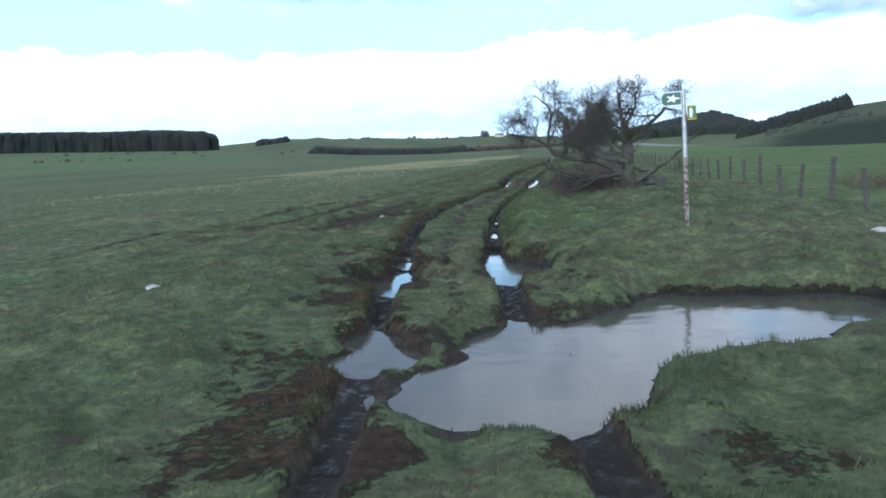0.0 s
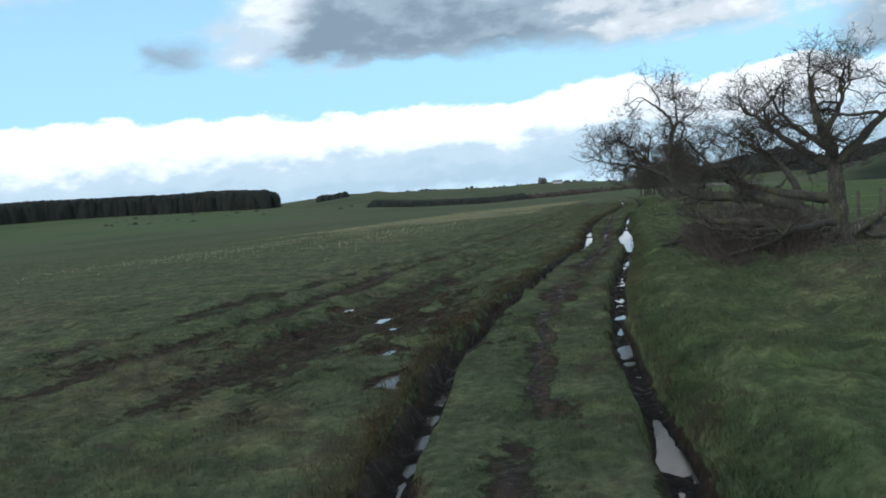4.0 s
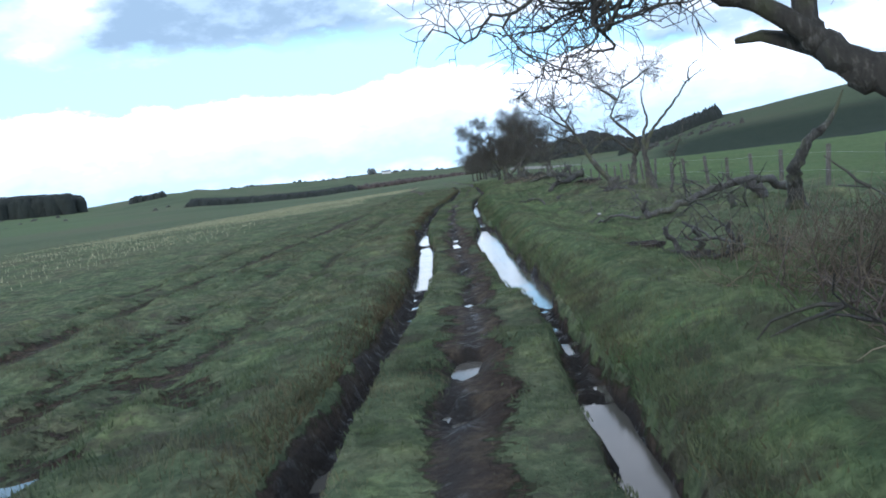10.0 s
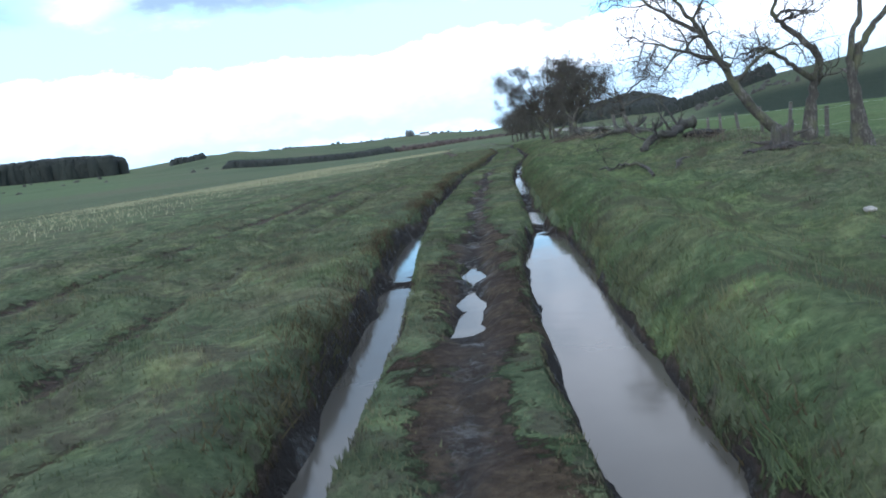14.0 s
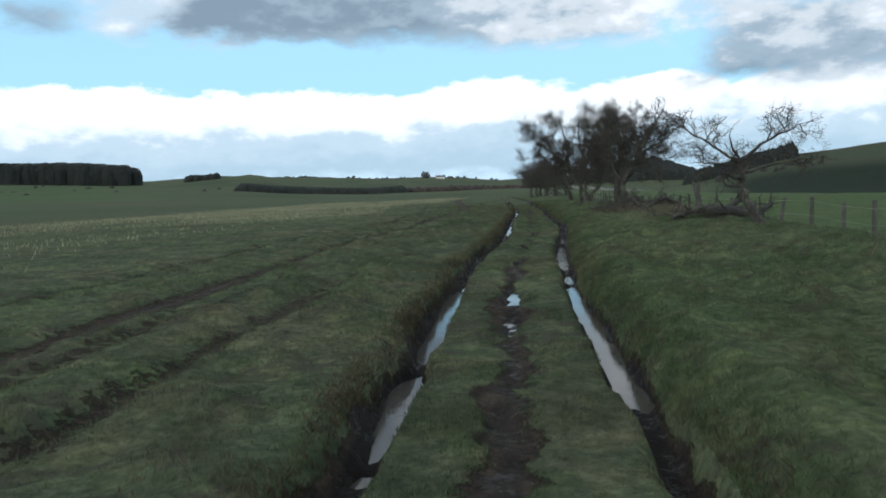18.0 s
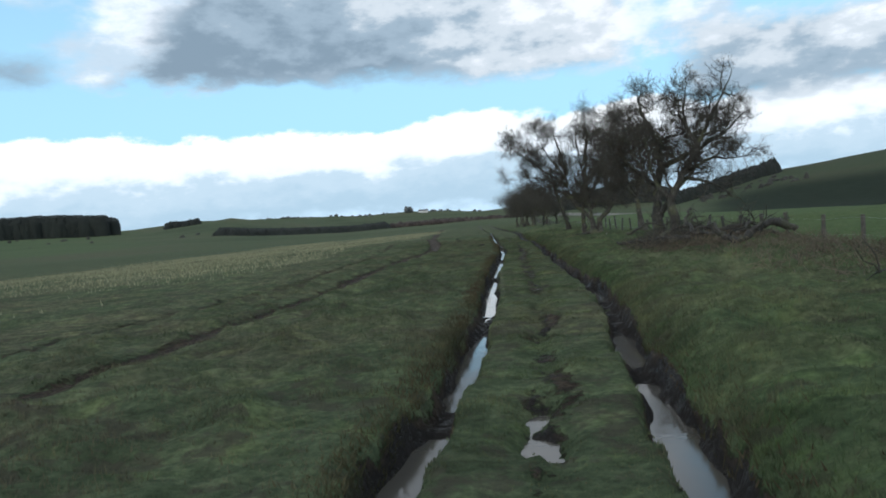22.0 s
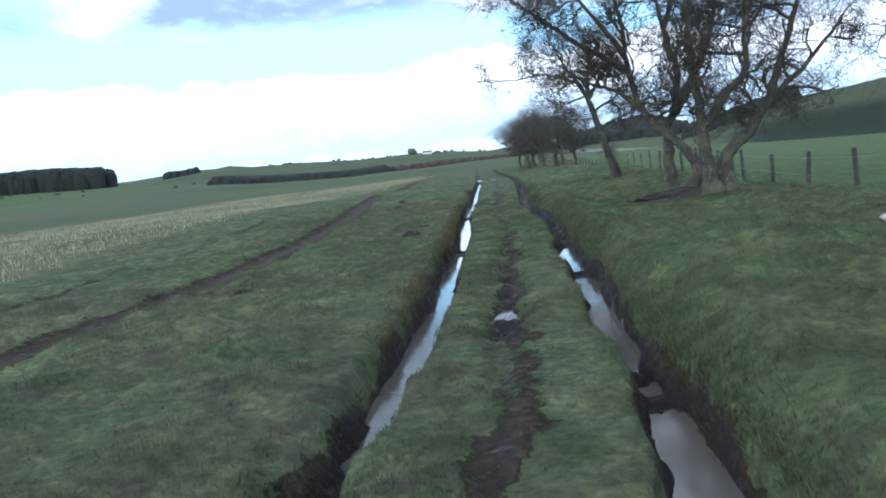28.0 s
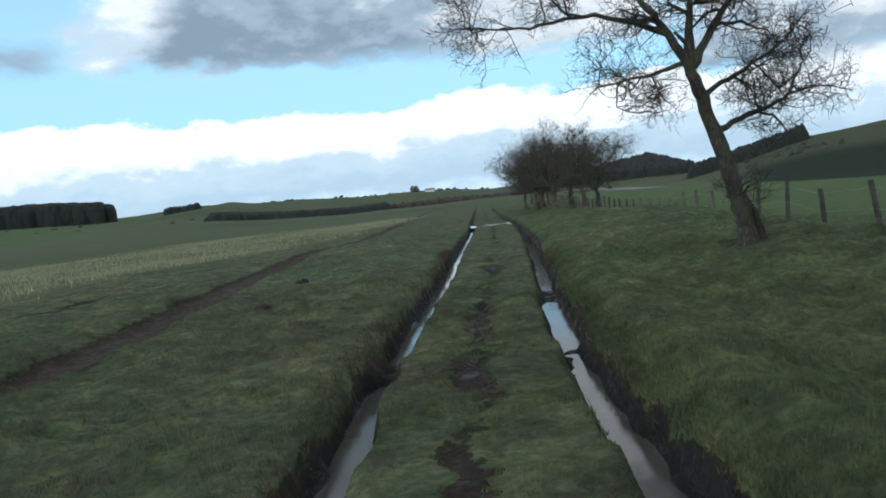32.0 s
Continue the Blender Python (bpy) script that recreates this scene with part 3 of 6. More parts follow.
# small pools in the trampled field: place, radius
POOLS = [(-1.95, 3.1, 0.26), (-2.5, 4.6, 0.22), (-3.0, 6.7, 0.28), (-4.8, 7.0, 0.26), (-3.6, 7.7, 0.2), (-5.1, 9.4, 0.2), (-3.4, 11.0, 0.2), (-3.45, 11.8, 0.2), (-3.9, 13.2, 0.24), (-4.2, 15.0, 0.18), (-3.3, 16.2, 0.22), (-10.6, 166.0, 0.9)]
POOL_Z = {}


def ford(x, y):
    w = np.zeros_like(np.asarray(x, float))
    wob = 0.35 * fbm(x * 1.3, y * 1.3, 8, 3)
    for a, b, r in FORD:
        d = np.hypot(x - a, y - b) / r + wob
        w = np.maximum(w, 1 - smooth(0.6, 1.25, d))
    return w


def pool_level(x, y):
    if (x, y) not in POOL_Z:
        POOL_Z[(x, y)] = float(near_height(np.array([x]), np.array([y]), False, False)[0][0]) - 0.03
    return POOL_Z[(x, y)]


def near_height(x, y, detail=True, pools=True):
    """Height, mud and wetness of the near ground."""
    u = x - track_x(y)
    z0 = level(y)
    swell = 0.10 * fbm(x / 5, y / 5, 1, 3) + 0.35 * fbm(x / 23, y / 23, 2, 2)
    right = 0.12 + 0.22 * smooth(1.1, 1.7, u) + 0.14 * smooth(2.5, 5.5, u) - (0.35 + 0.5 * smooth(15, 70, y)) * smooth(5, 10, u)
    left = 0.16 - 0.10 * smooth(4, 30, -u)
    side = np.where(u > 0, right, left)
    dip = 0.21 * smooth(17, 21, y) * (1 - smooth(39, 43, y)) + 0.2 * smooth(84, 88, y) * (1 - smooth(98, 105, y))
    side = side - dip * smooth(1.5, 2.8, u)
    side = side * (0.25 + 0.75 * smooth(-6, 4, y))
    verge = side + swell * smooth(1.2, 3, np.abs(u)) + 0.45 * z0
    strip = z0 + 0.11
    inside = 1 - smooth(1.0, 1.28, np.abs(u) + 0.16 * value_noise(x * 0.9, y * 0.9, 31))
    z = verge * (1 - inside) + strip * inside
    wander = 0.07 * value_noise(y / 2.1, y * 0 + 3.3, 12)
    mud, wet = np.zeros_like(z), np.zeros_like(z)
    rough = 0.05 * fbm(x * 4.1, y * 4.1, 4, 3)
    for side_name, centre, half in (("left", -1, 0.085), ("right", 1, 0.095)):
        shift = -0.07 * smooth(20.5, 22, y) * (1 - smooth(31, 34, y)) if centre > 0 else 0
        d = np.abs(u - centre * gauge(y) - wander - shift)
        half = half * (1 + 0.5 * value_noise(y / 1.3, y * 0, 40 if centre < 0 else 41)) + 0.045 * in_puddle(side_name, y) + (0.03 if centre < 0 else 0.15) * smooth(20, 22, y) * (1 - smooth(31, 34, y)) + 0.05 * (1 - smooth(-2, 3, y))
        pud = in_puddle(side_name, y)
        trickle = smooth(0.2, 1.5, y) * (1 - smooth(18, 21, y)) * np.exp(-(d / 0.075) ** 2)
        floor = z0 - 0.108 - 0.06 * pud + rough * (1.5 - 0.6 * pud) - trickle * (0.026 + 0.12 * fbm(y * 1.7 + centre, x * 3.0, 46, 3))
        k = 1 - smooth(half * 0.85, half + 0.085, d + 0.10 * value_noise(x * 3.3, y * 2.1, 44))
        k = k * smooth(-10, -4, y) + k * (1 - smooth(-10, -4, y)) * 0.6
        z = z * (1 - k) + floor * k
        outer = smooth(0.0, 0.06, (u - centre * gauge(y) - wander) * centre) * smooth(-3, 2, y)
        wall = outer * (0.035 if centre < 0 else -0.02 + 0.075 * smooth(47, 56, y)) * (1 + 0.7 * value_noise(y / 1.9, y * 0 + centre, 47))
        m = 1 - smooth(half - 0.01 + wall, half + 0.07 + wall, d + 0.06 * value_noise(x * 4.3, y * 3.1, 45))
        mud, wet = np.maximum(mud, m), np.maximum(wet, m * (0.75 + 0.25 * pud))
    # churned crown between the ruts
    mid = np.exp(-((u + 0.05 + wander + 0.12 * value_noise(x * 2.2, y * 1.6, 25)) / 0.18) ** 2)
    pud = in_puddle("middle", y)
    z = z - mid * (0.035 + 0.105 * pud) + mid * rough * (1.7 + 0.7 * pud) + mid * pud * 0.13 * fbm(x * 6.3 + 2, y * 3.7, 27, 3)
    worn = np.interp(y, [0, 6, 11, 14, 30, 40, 47, 51, 56, 70, 76, 90, 94, 120], [0.45, 0.75, 0.85, 0.95, 0.9, 0.75, 0.85, 0.55, 0.45, 0.5, 0.75, 0.7, 0.5, 0.4])
    broad = 0.23 - 0.05 * smooth(34, 40, y) + 0.03 * smooth(9, 14, y) * (1 - smooth(28, 36, y)) + 0.08 * smooth(24, 27, y) * (1 - smooth(31, 33, y)) + 0.08 * value_noise(y / 1.7, y * 0 + 9, 22)
    ragged = u + 0.02 + 0.30 * fbm(x * 1.5 + 7, y * 1.1, 24, 3) + 0.12 * fbm(x * 4.5, y * 4.0, 26, 2)
    mud = np.maximum(mud, np.exp(-(ragged / broad) ** 2) * (worn + 0.8 * fbm(x * 1.9, y * 1.2, 23, 4) + 0.55 * fbm(x * 6.1, y * 5.2, 28, 2) + 0.15 * pud))
    wet = np.maximum(wet, mid * (0.68 + 0.32 * pud))
    # older wheelings across the field
    for name, depth, strength in (("inner", 0.055, 0.92), ("outer", 0.04, 0.7), (-2.9, 0.03, 0.55), (-4.1, 0.03, 0.5)):
        line = np.interp(y, *WHEELINGS[name]) if name in WHEELINGS else track_x(y) + name - 0.075 * np.maximum(y - 108, 0)
        seed = 3.3 * len(str(name)) + depth * 100
        d = (x - line - 0.12 * value_noise(y / 9, y * 0 + seed, 51)) / (0.29 + (0.10 * smooth(72, 84, y) if name == "inner" else 0) + 0.10 * value_noise(y / 2.3, y * 0 + seed, 53))
        far_on = smooth(72, 84, y) if name == "inner" else 0
        broken = 0.86 + 0.6 * value_noise(y / 4.0, y * 0 + seed, 52) + 0.5 * far_on
        k = np.exp(-d * d) * np.clip(broken, 0.2, 1.0) * smooth(0, 6, y) * (1 if name in WHEELINGS else 1 - 0.85 * smooth(44, 54, y))
        z = z - depth * k + 0.03 * np.exp(-(np.abs(d) - 1.9) ** 2)
        mud = np.maximum(mud, np.minimum(k * (strength + 0.5 * far_on), 0.74 + 0.2 * far_on))
        wet = np.maximum(wet, 0.4 * k)
    streak = fbm(u * 1.1 + 5, y * 0.10, 55, 3) + 0.5 * fbm(x * 1.3, y * 0.8, 56, 3)
    zone = smooth(2.2, 3.6, -u) * (1 - smooth(9, 13, -u)) * (1 - smooth(14, 34, y)) * smooth(-2, 4, y)
    mud = np.maximum(mud, zone * smooth(-0.08, 0.38, streak) * 0.60)
    z = z - zone * 0.05 * smooth(0.02, 0.42, streak)
    # trampled ground round the first bend
    patch = np.exp(-(((x + 3.2) / 2.6) ** 2 + ((y - 7.5) / 5.0) ** 2))
    mud = np.maximum(mud, np.minimum(patch * (0.66 + 1.3 * fbm(u * 1.6, y * 0.6, 61, 4) + 1.3 * fbm(x * 3.7, y * 3.7, 67, 2)), 0.58))
    z = z + patch * 0.13 * fbm(x * 2.2, y * 2.2, 62, 4)
    bracken = np.exp(-((x - 3.4) / 1.7) ** 2 - ((y - 15.8) / 4.0) ** 2)
    mud = np.maximum(mud, np.minimum(bracken * (0.5 + 1.2 * fbm(x * 1.4, y * 1.4, 68, 3)), 0.55))
    rooty = np.exp(-(((x - 4.25 + 0.3 * value_noise(x * 2.3, y * 2.3, 64)) / 1.35) ** 2 + ((y - 93.4) / 1.1) ** 2) ** 2)
    mud = np.maximum(mud, rooty)
    wet = np.maximum(wet, 0.7 * rooty)
    slit = np.exp(-((x - 1.98 + 0.32 * (y - 25.4)) / 0.16) ** 2) * smooth(23.2, 23.8, y) * (1 - smooth(25.0, 25.7, y))
    mud = np.maximum(mud, slit)
    wet = np.maximum(wet, 0.8 * slit)
    z = z - 0.10 * slit
    cross = (1 - smooth(1.0, 1.6, np.abs(u))) * (1 - smooth(1.0, 2.2, np.abs(y - 135.0)))
    z = z - cross * np.maximum(z - (z0 - 0.03 + rough), 0)
    mud = np.maximum(mud, cross)
    for px, py, r in (POOLS if pools else ()):
        d = np.hypot(x - px, (y - py) * 0.5) / (r * 0.52) + 0.9 * value_noise(x * 4.1, y * 3.3, 66) + 1.4 * value_noise(x * 7.9, y * 5.1, 69)
        k = 1 - smooth(0.5, 1.5, d)
        z = z * (1 - k) + (pool_level(px, py) - 0.05 + rough) * k
        mud = np.maximum(mud, 1 - smooth(0.9, 1.9, d))
        wet = np.maximum(wet, k)
    # bare patches between the track and the older wheelings
    bald = (1 - smooth(30, 40, y)) * smooth(0.34, 0.52, fbm(x * 0.8 + 4, y * 0.8, 96, 3)) * smooth(1.4, 2.2, -u) * (1 - smooth(6, 8, -u)) * smooth(2, 8, y)
    mud = np.maximum(mud, 0.56 * bald)
    z = z - 0.04 * bald
    f = ford(x, y)
    z = z * (1 - f) + (FORD_LEVEL - 0.07 + rough) * f
    bank = np.exp(-((x + 2.6) / 1.6) ** 2 - ((y + 5.0) / 3.2) ** 2)
    bank2 = np.exp(-((x - 5.4) / 2.4) ** 2 - ((y + 2.7) / 0.9) ** 2) + 0.6 * np.exp(-((x - 2.7) / 0.7) ** 2 - ((y + 4.6) / 0.9) ** 2) + 0.35 * np.exp(-((x - 0.75) / 0.45) ** 2 - ((y + 5.2) / 1.5) ** 2)
    z = z + (0.28 * bank + 0.22 * bank2) * (1 - f)
    near_track = np.exp(-((u / 1.9) ** 2)) * (1 - smooth(-2, 2, y)) * smooth(-16, -10, y)
    mud = np.maximum(mud, np.maximum(smooth(0.4, 0.8, f), near_track * (0.50 + 0.30 * smooth(0.3, 0.7, -u) - 0.95 * np.exp(-((u - 0.10) / 0.40) ** 2) + 1.5 * fbm(x * 1.7, y * 1.7, 63, 4))))
    wet = np.maximum(wet, f)
    if detail:
        grassy = 1 - smooth(0.2, 0.6, mud)
        tuss = np.maximum(fbm(x * 1.5, y * 1.5, 71, 3), -0.1)
        hummock = np.maximum(fbm(x * 0.7, y * 0.7, 73, 3), -0.15) * smooth(1.5, 3.2, np.abs(u))
        calm = np.where(u > 0, 1.0, 0.62)
        z = z + grassy * ((0.17 * calm * tuss + 0.05 * fbm(x * 5, y * 5, 72, 2)) * (0.5 + smooth(1.2, 2.4, np.abs(u))) + 0.12 * calm * hummock)
        lump = np.maximum(0.55 - np.abs(fbm(x * 1.1 + 3, y * 1.1, 75, 3)) * 2.2, 0) + np.maximum(0.5 - np.abs(fbm(x * 2.3, y * 2.3 + 5, 76, 2)) * 2.2, 0) * 0.6
        z = z + grassy * lump * np.where(u > 0, 0.09, 0.05) * smooth(1.05, 1.5, np.abs(u)) * (1 - smooth(7, 12, np.abs(u)))
    return z, np.clip(mud, 0, 1), np.clip(wet, 0, 1)


def land(x, y, detail=True):
    x, y = np.asarray(x, float), np.asarray(y, float)
    r = np.maximum(np.hypot(x - MIDX, (y - MIDY) * 0.4), np.hypot(x - MIDX, y - MIDY) - 62)
    w = smooth(40, 110, r)
    z, mud, wet = near_height(x, y, detail)
    return z * (1 - w) + far_height(x, y) * w, mud * (1 - smooth(60, 260, r)), wet, w


def height(x, y):
    return float(land(np.array([x]), np.array([y]))[0][0])


def spread(first, last, ratio, start):
    out_list, v, step = [], start, first
    while v < last:
        v += step
        step *= ratio
        out_list.append(v)
    return np.array(out_list)


xs_fine = np.arange(-2.0, 2.0001, 0.075)
xs_mid = spread(0.085, 9, 1.03, 2.0)
xs_far = spread(0.5, 4300, 1.16, xs_mid[-1])
us = np.concatenate([-(np.concatenate([xs_mid, xs_far])[::-1]), xs_fine, np.concatenate([xs_mid, xs_far])])
ys_fine = np.arange(-18, 108, 0.13)
ys_up = spread(0.16, 4300, 1.035, ys_fine[-1])
ys_down = -spread(0.3, 1500, 1.2, 18.0)[::-1]
ys = np.concatenate([ys_down, ys_fine, ys_up])
U, Y = np.meshgrid(us, ys)
X = U + track_x(Y) * np.exp(-(U / 18) ** 2)
Z, MUD, WET, FARW = land(X, Y)
rows, cols = X.shape
idx = np.arange(rows * cols).reshape(rows, cols)
quads = np.stack([idx[:-1, :-1], idx[:-1, 1:], idx[1:, 1:], idx[1:, :-1]], -1).reshape(-1, 4)
ground_mesh = mesh_from("ground", np.stack([X, Y, Z], -1).reshape(-1, 3), quads, GROUND, True)
RR = np.hypot(X - MIDX, Y - MIDY)
AZ = np.degrees(np.arctan2(X - MIDX, Y - MIDY))
stub_area = (1 - smooth(-14.5, -11.0, X + 2.2 * fbm(X / 3, Y / 7, 82, 3))) * smooth(20, 60, Y) * (1 - smooth(180, 230, Y))
stub_area = stub_area * smooth(-52, -36, X)
stub = stub_area * np.clip(0.02 + 0.53 * smooth(78, 104, Y) + (0.5 + 0.4 * smooth(78, 104, Y)) * fbm(X / 6, Y / 14, 81, 3), 0, 0.8)
meadow = smooth(8, 12, X) * (1 - smooth(150, 260, RR)) + (1 - smooth(-30, -26, AZ)) * smooth(250, 500, RR) * 0.6
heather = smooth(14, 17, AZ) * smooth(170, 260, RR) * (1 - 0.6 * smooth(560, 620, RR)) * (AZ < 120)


def lush_share(u, y):
    """How far the verge is deep green: close to the rut all along, and wider from the leaning trees on."""
    wide = 2.6 + 6.0 * smooth(36, 52, y)
    return smooth(0.95, 1.35, u) * (1 - smooth(wide, wide + 1.8, u)) * smooth(-6, 2, y)


tan = np.exp(-((X - 3.3) / 1.5) ** 2 - ((Y - 64.5) / 4.5) ** 2) + np.exp(-((X - 3.6) / 1.6) ** 2 - ((Y - 17.5) / 4.0) ** 2) + 0.6 * np.exp(-((X - 3.6) / 1.2) ** 2 - ((Y - 27.0) / 5.0) ** 2)
stub = np.maximum(stub, np.clip(tan * (0.36 + 1.2 * fbm(X * 0.9, Y * 0.9, 84, 3)), 0, 0.5))
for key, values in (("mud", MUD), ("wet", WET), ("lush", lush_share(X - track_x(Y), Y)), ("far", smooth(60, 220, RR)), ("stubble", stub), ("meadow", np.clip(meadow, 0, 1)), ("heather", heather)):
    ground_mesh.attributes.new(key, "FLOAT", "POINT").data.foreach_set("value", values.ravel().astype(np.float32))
tagged(new("ground", ground_mesh), "rough green pasture with muddy wheel ruts across it", "ground", kind="structure")


# ---- standing water ----
def strip(name, y0, y1, side, half, drop, label):
    yy = np.linspace(y0, y1, max(3, int((y1 - y0) / 0.25)))
    xc = track_x(yy) + side * gauge(yy) - (0.05 if side == 0 else 0)
    zz = level(yy) + drop
    v = np.concatenate([np.stack([xc - half, yy, zz], -1), np.stack([xc + half, yy, zz], -1)])
    n = len(yy)
    i = np.arange(n - 1)
    ob = new(name, mesh_from(name, v, np.stack([i, i + n, i + n + 1, i + 1], -1), WATER, True))
    return tagged(ob, label, "puddle", "puddles in the ruts", "structure")


for side_name, side, half, drop in (("left", -1, 0.40, -0.125), ("right", 1, 0.50, -0.125), ("middle", 0, 0.30, -0.010)):
    runs = PUDDLES[side_name]
    if side:
        runs = [(0.4, 3.3), (3.7, 9.5), (10.5, 14.6 if side > 0 else 18.0)] + runs
    for k, (a, b) in enumerate(runs):
        if side:
            a, b = (a if k == 0 else (runs[k - 1][1] + a) / 2 + 0.002), (b if k + 1 == len(runs) else (b + runs[k + 1][0]) / 2 - 0.002)
        strip("water", a, b, side, half, drop, "long shallow muddy puddle lying in a wheel rut" if side else "small muddy puddle on the churned crown of the track")
for px, py, r in POOLS:
    bm = bmesh.new()
    bmesh.ops.create_circle(bm, cap_ends=True, segments=14, radius=r * 1.2)
    bm.transform(Matrix.Translation((px, py, pool_level(px, py) - 0.012)))
    tagged(part("water", bm, WATER), "small pool of rainwater in the trampled field", "puddle", "pools in the field", "structure")
# the last puddle turns across the track
bm = bmesh.new()
bmesh.ops.create_grid(bm, x_segments=8, y_segments=4, size=1)
bm.transform(Matrix.Translation((-1.3, 135.0, level(135.0) + 0.03)) @ Matrix.Diagonal((1.35, 2.0, 1, 1)))
tagged(part("water", bm, WATER), "pale puddle lying right across the track", "puddle", "puddles in the ruts", "structure")
bm = bmesh.new()
bmesh.ops.create_grid(bm, x_segments=20, y_segments=12, size=1)
bm.transform(Matrix.Translation((5.6, -3.5, FORD_LEVEL)) @ Matrix.Diagonal((8.9, 6.7, 1, 1)))
tagged(part("water", bm, FORDWATER), "wide shallow ford of brown water beside the track", "water", kind="structure")


# ---- grass ----
def blades(name, count, px, py, high, wide, lean, mat, seed, base=None):
    rng = np.random.default_rng(seed)
    z = land(px, py)[0] if base is None else base
    turn = rng.uniform(0, 2 * np.pi, count)
    h = high * rng.uniform(0.5, 1.3, count)
    w = wide * rng.uniform(0.6, 1.3, count)
    dx, dy = np.cos(turn), np.sin(turn)
    a = rng.uniform(0, 2 * np.pi, count)
    l = lean * h * rng.uniform(0.2, 1.4, count)
    v = np.empty((count, 3, 3), np.float32)
    v[:, 0] = np.stack([px - dx * w, py - dy * w, z - 0.01], -1)
    v[:, 1] = np.stack([px + dx * w, py + dy * w, z - 0.01], -1)
    v[:, 2] = np.stack([px + np.cos(a) * l, py + np.sin(a) * l, z + h], -1)
    return mesh_from(name, v.reshape(-1, 3), np.arange(count * 3).reshape(-1, 3), mat)


def sow(seed, tries, x_range, y_range, thin):
    rng = np.random.default_rng(seed)
    px = rng.uniform(*x_range, tries) ** 1.0
    py = rng.uniform(*y_range, tries)
    px = px + track_x(py)
    u = px - track_x(py)
    mud, wet = near_height(px, py)[1:]
    clump = 0.35 + 0.9 * (fbm(px * 1.5, py * 1.5, 71, 3) + 0.4)
    keep = rng.uniform(0, 1, tries) < (1 - 0.93 * smooth(0.25, 0.65, mud) - 0.07 * smooth(0.8, 0.95, mud)) * np.clip(clump, 0.15, 1.2) * thin(u)
    return px[keep], py[keep]


for label, rng_x, seed, tries in (("short rough grass with tussocks left of the ruts", (-7.5, -1.0), 3, 760000), ("thick tussocky grass on the bank and verge", (1.0, 8.0), 4, 760000), ("worn grass on the crown between the ruts", (-0.75, 0.75), 5, 300000)):
    gx, gy = sow(seed, tries, rng_x, (-17, 104), lambda u: np.exp(-np.abs(u) / 6))
    tall = 0.026 + 0.065 * np.clip(fbm(gx * 1.5, gy * 1.5, 71, 3) + 0.12, 0, 0.6)
    if seed == 5:
        tall = tall * 0.6   # trodden
    if seed in (4, 5):
        green = np.random.default_rng(18).uniform(0, 1, len(gy)) < (lush_share(gx - track_x(gy), gy) if seed == 4 else 0.8 * smooth(30, 50, gy))
        tagged(new("grass", blades("grass", green.sum(), gx[green], gy[green], tall[green], 0.0056, 0.50, LUSH, 15 + seed)), "thick deep green grass on the verge" if seed == 4 else "short deep green grass on the crown of the track", "grass", kind="stuff")
        gx, gy, tall = gx[~green], gy[~green], tall[~green]
    tagged(new("grass", blades("grass", len(gx), gx, gy, tall, 0.0056, 0.50, BLADES, seed)), label.replace(" left of the ruts", " beside the wheel ruts"), "grass", kind="stuff")

rng = np.random.default_rng(9)
sx, sy = rng.uniform(-50, -11.5, 110000), rng.uniform(22, 190, 110000)
sx = np.round(sx / 0.75) * 0.75 + rng.normal(0, 0.07, len(sx))
keep = rng.uniform(0, 1, len(sx)) < (1 - smooth(-14.5, -11.0, sx + 2.2 * fbm(sx / 3, sy / 7, 82, 3))) * smooth(22, 60, sy) * np.clip(0.03 + 0.61 * smooth(80, 104, sy) + (0.7 + 0.4 * smooth(78, 104, sy)) * fbm(sx / 6, sy / 14, 81, 3), 0, 1) * smooth(-50, -40, sx)
sx, sy = sx[keep], sy[keep]
tagged(new("stubble", blades("stubble", len(sx), sx, sy, 0.17 + 0.07 * smooth(70, 100, sy), 0.022, 0.5, STALK, 10)), "pale dry crop stubble standing in the field", "stubble", kind="stuff")

# brown dead grass hanging over the edges of the ruts
rng = np.random.default_rng(12)
fy = rng.uniform(-10, 112, 90000)
side_of = np.where(rng.uniform(0, 1, len(fy)) < 0.72, -1.0, 1.0)
fx = track_x(fy) + side_of * (gauge(fy) + 0.20 + np.abs(rng.normal(0, 0.15, len(fy))) - 0.04)
keep = rng.uniform(-0.35, 0.5, len(fy)) < fbm(fx * 0.7, fy * 0.7, 91, 3) + 0.05
fx, fy = fx[keep], fy[keep]
tagged(new("dead_grass", blades("dead_grass", len(fx), fx, fy, 0.062, 0.006, 1.0, FRINGE, 13)), "reddish brown dead grass along the edges of the ruts", "grass", kind="stuff")
# longer tussocks standing out of the verge
rng = np.random.default_rng(14)
tx, ty = [], []
for k in range(1500):
    cy = rng.uniform(-14, 106)
    cu = rng.choice([-1.0, 1.0]) * rng.uniform(1.25, 7.5)
    n = int(rng.integers(25, 60))
    tx.append(track_x(cy) + cu + rng.normal(0, 0.11, n))
    ty.append(cy + rng.normal(0, 0.11, n))
tx, ty = np.concatenate(tx), np.concatenate(ty)
dry = near_height(tx, ty)[1] < 0.3
tx, ty = tx[dry], ty[dry]
tagged(new("grass", blades("grass", len(tx), tx, ty, 0.070, 0.0052, 0.55, BLADES, 15)), "longer grass tussocks dotted over the verge and field", "grass", kind="stuff")


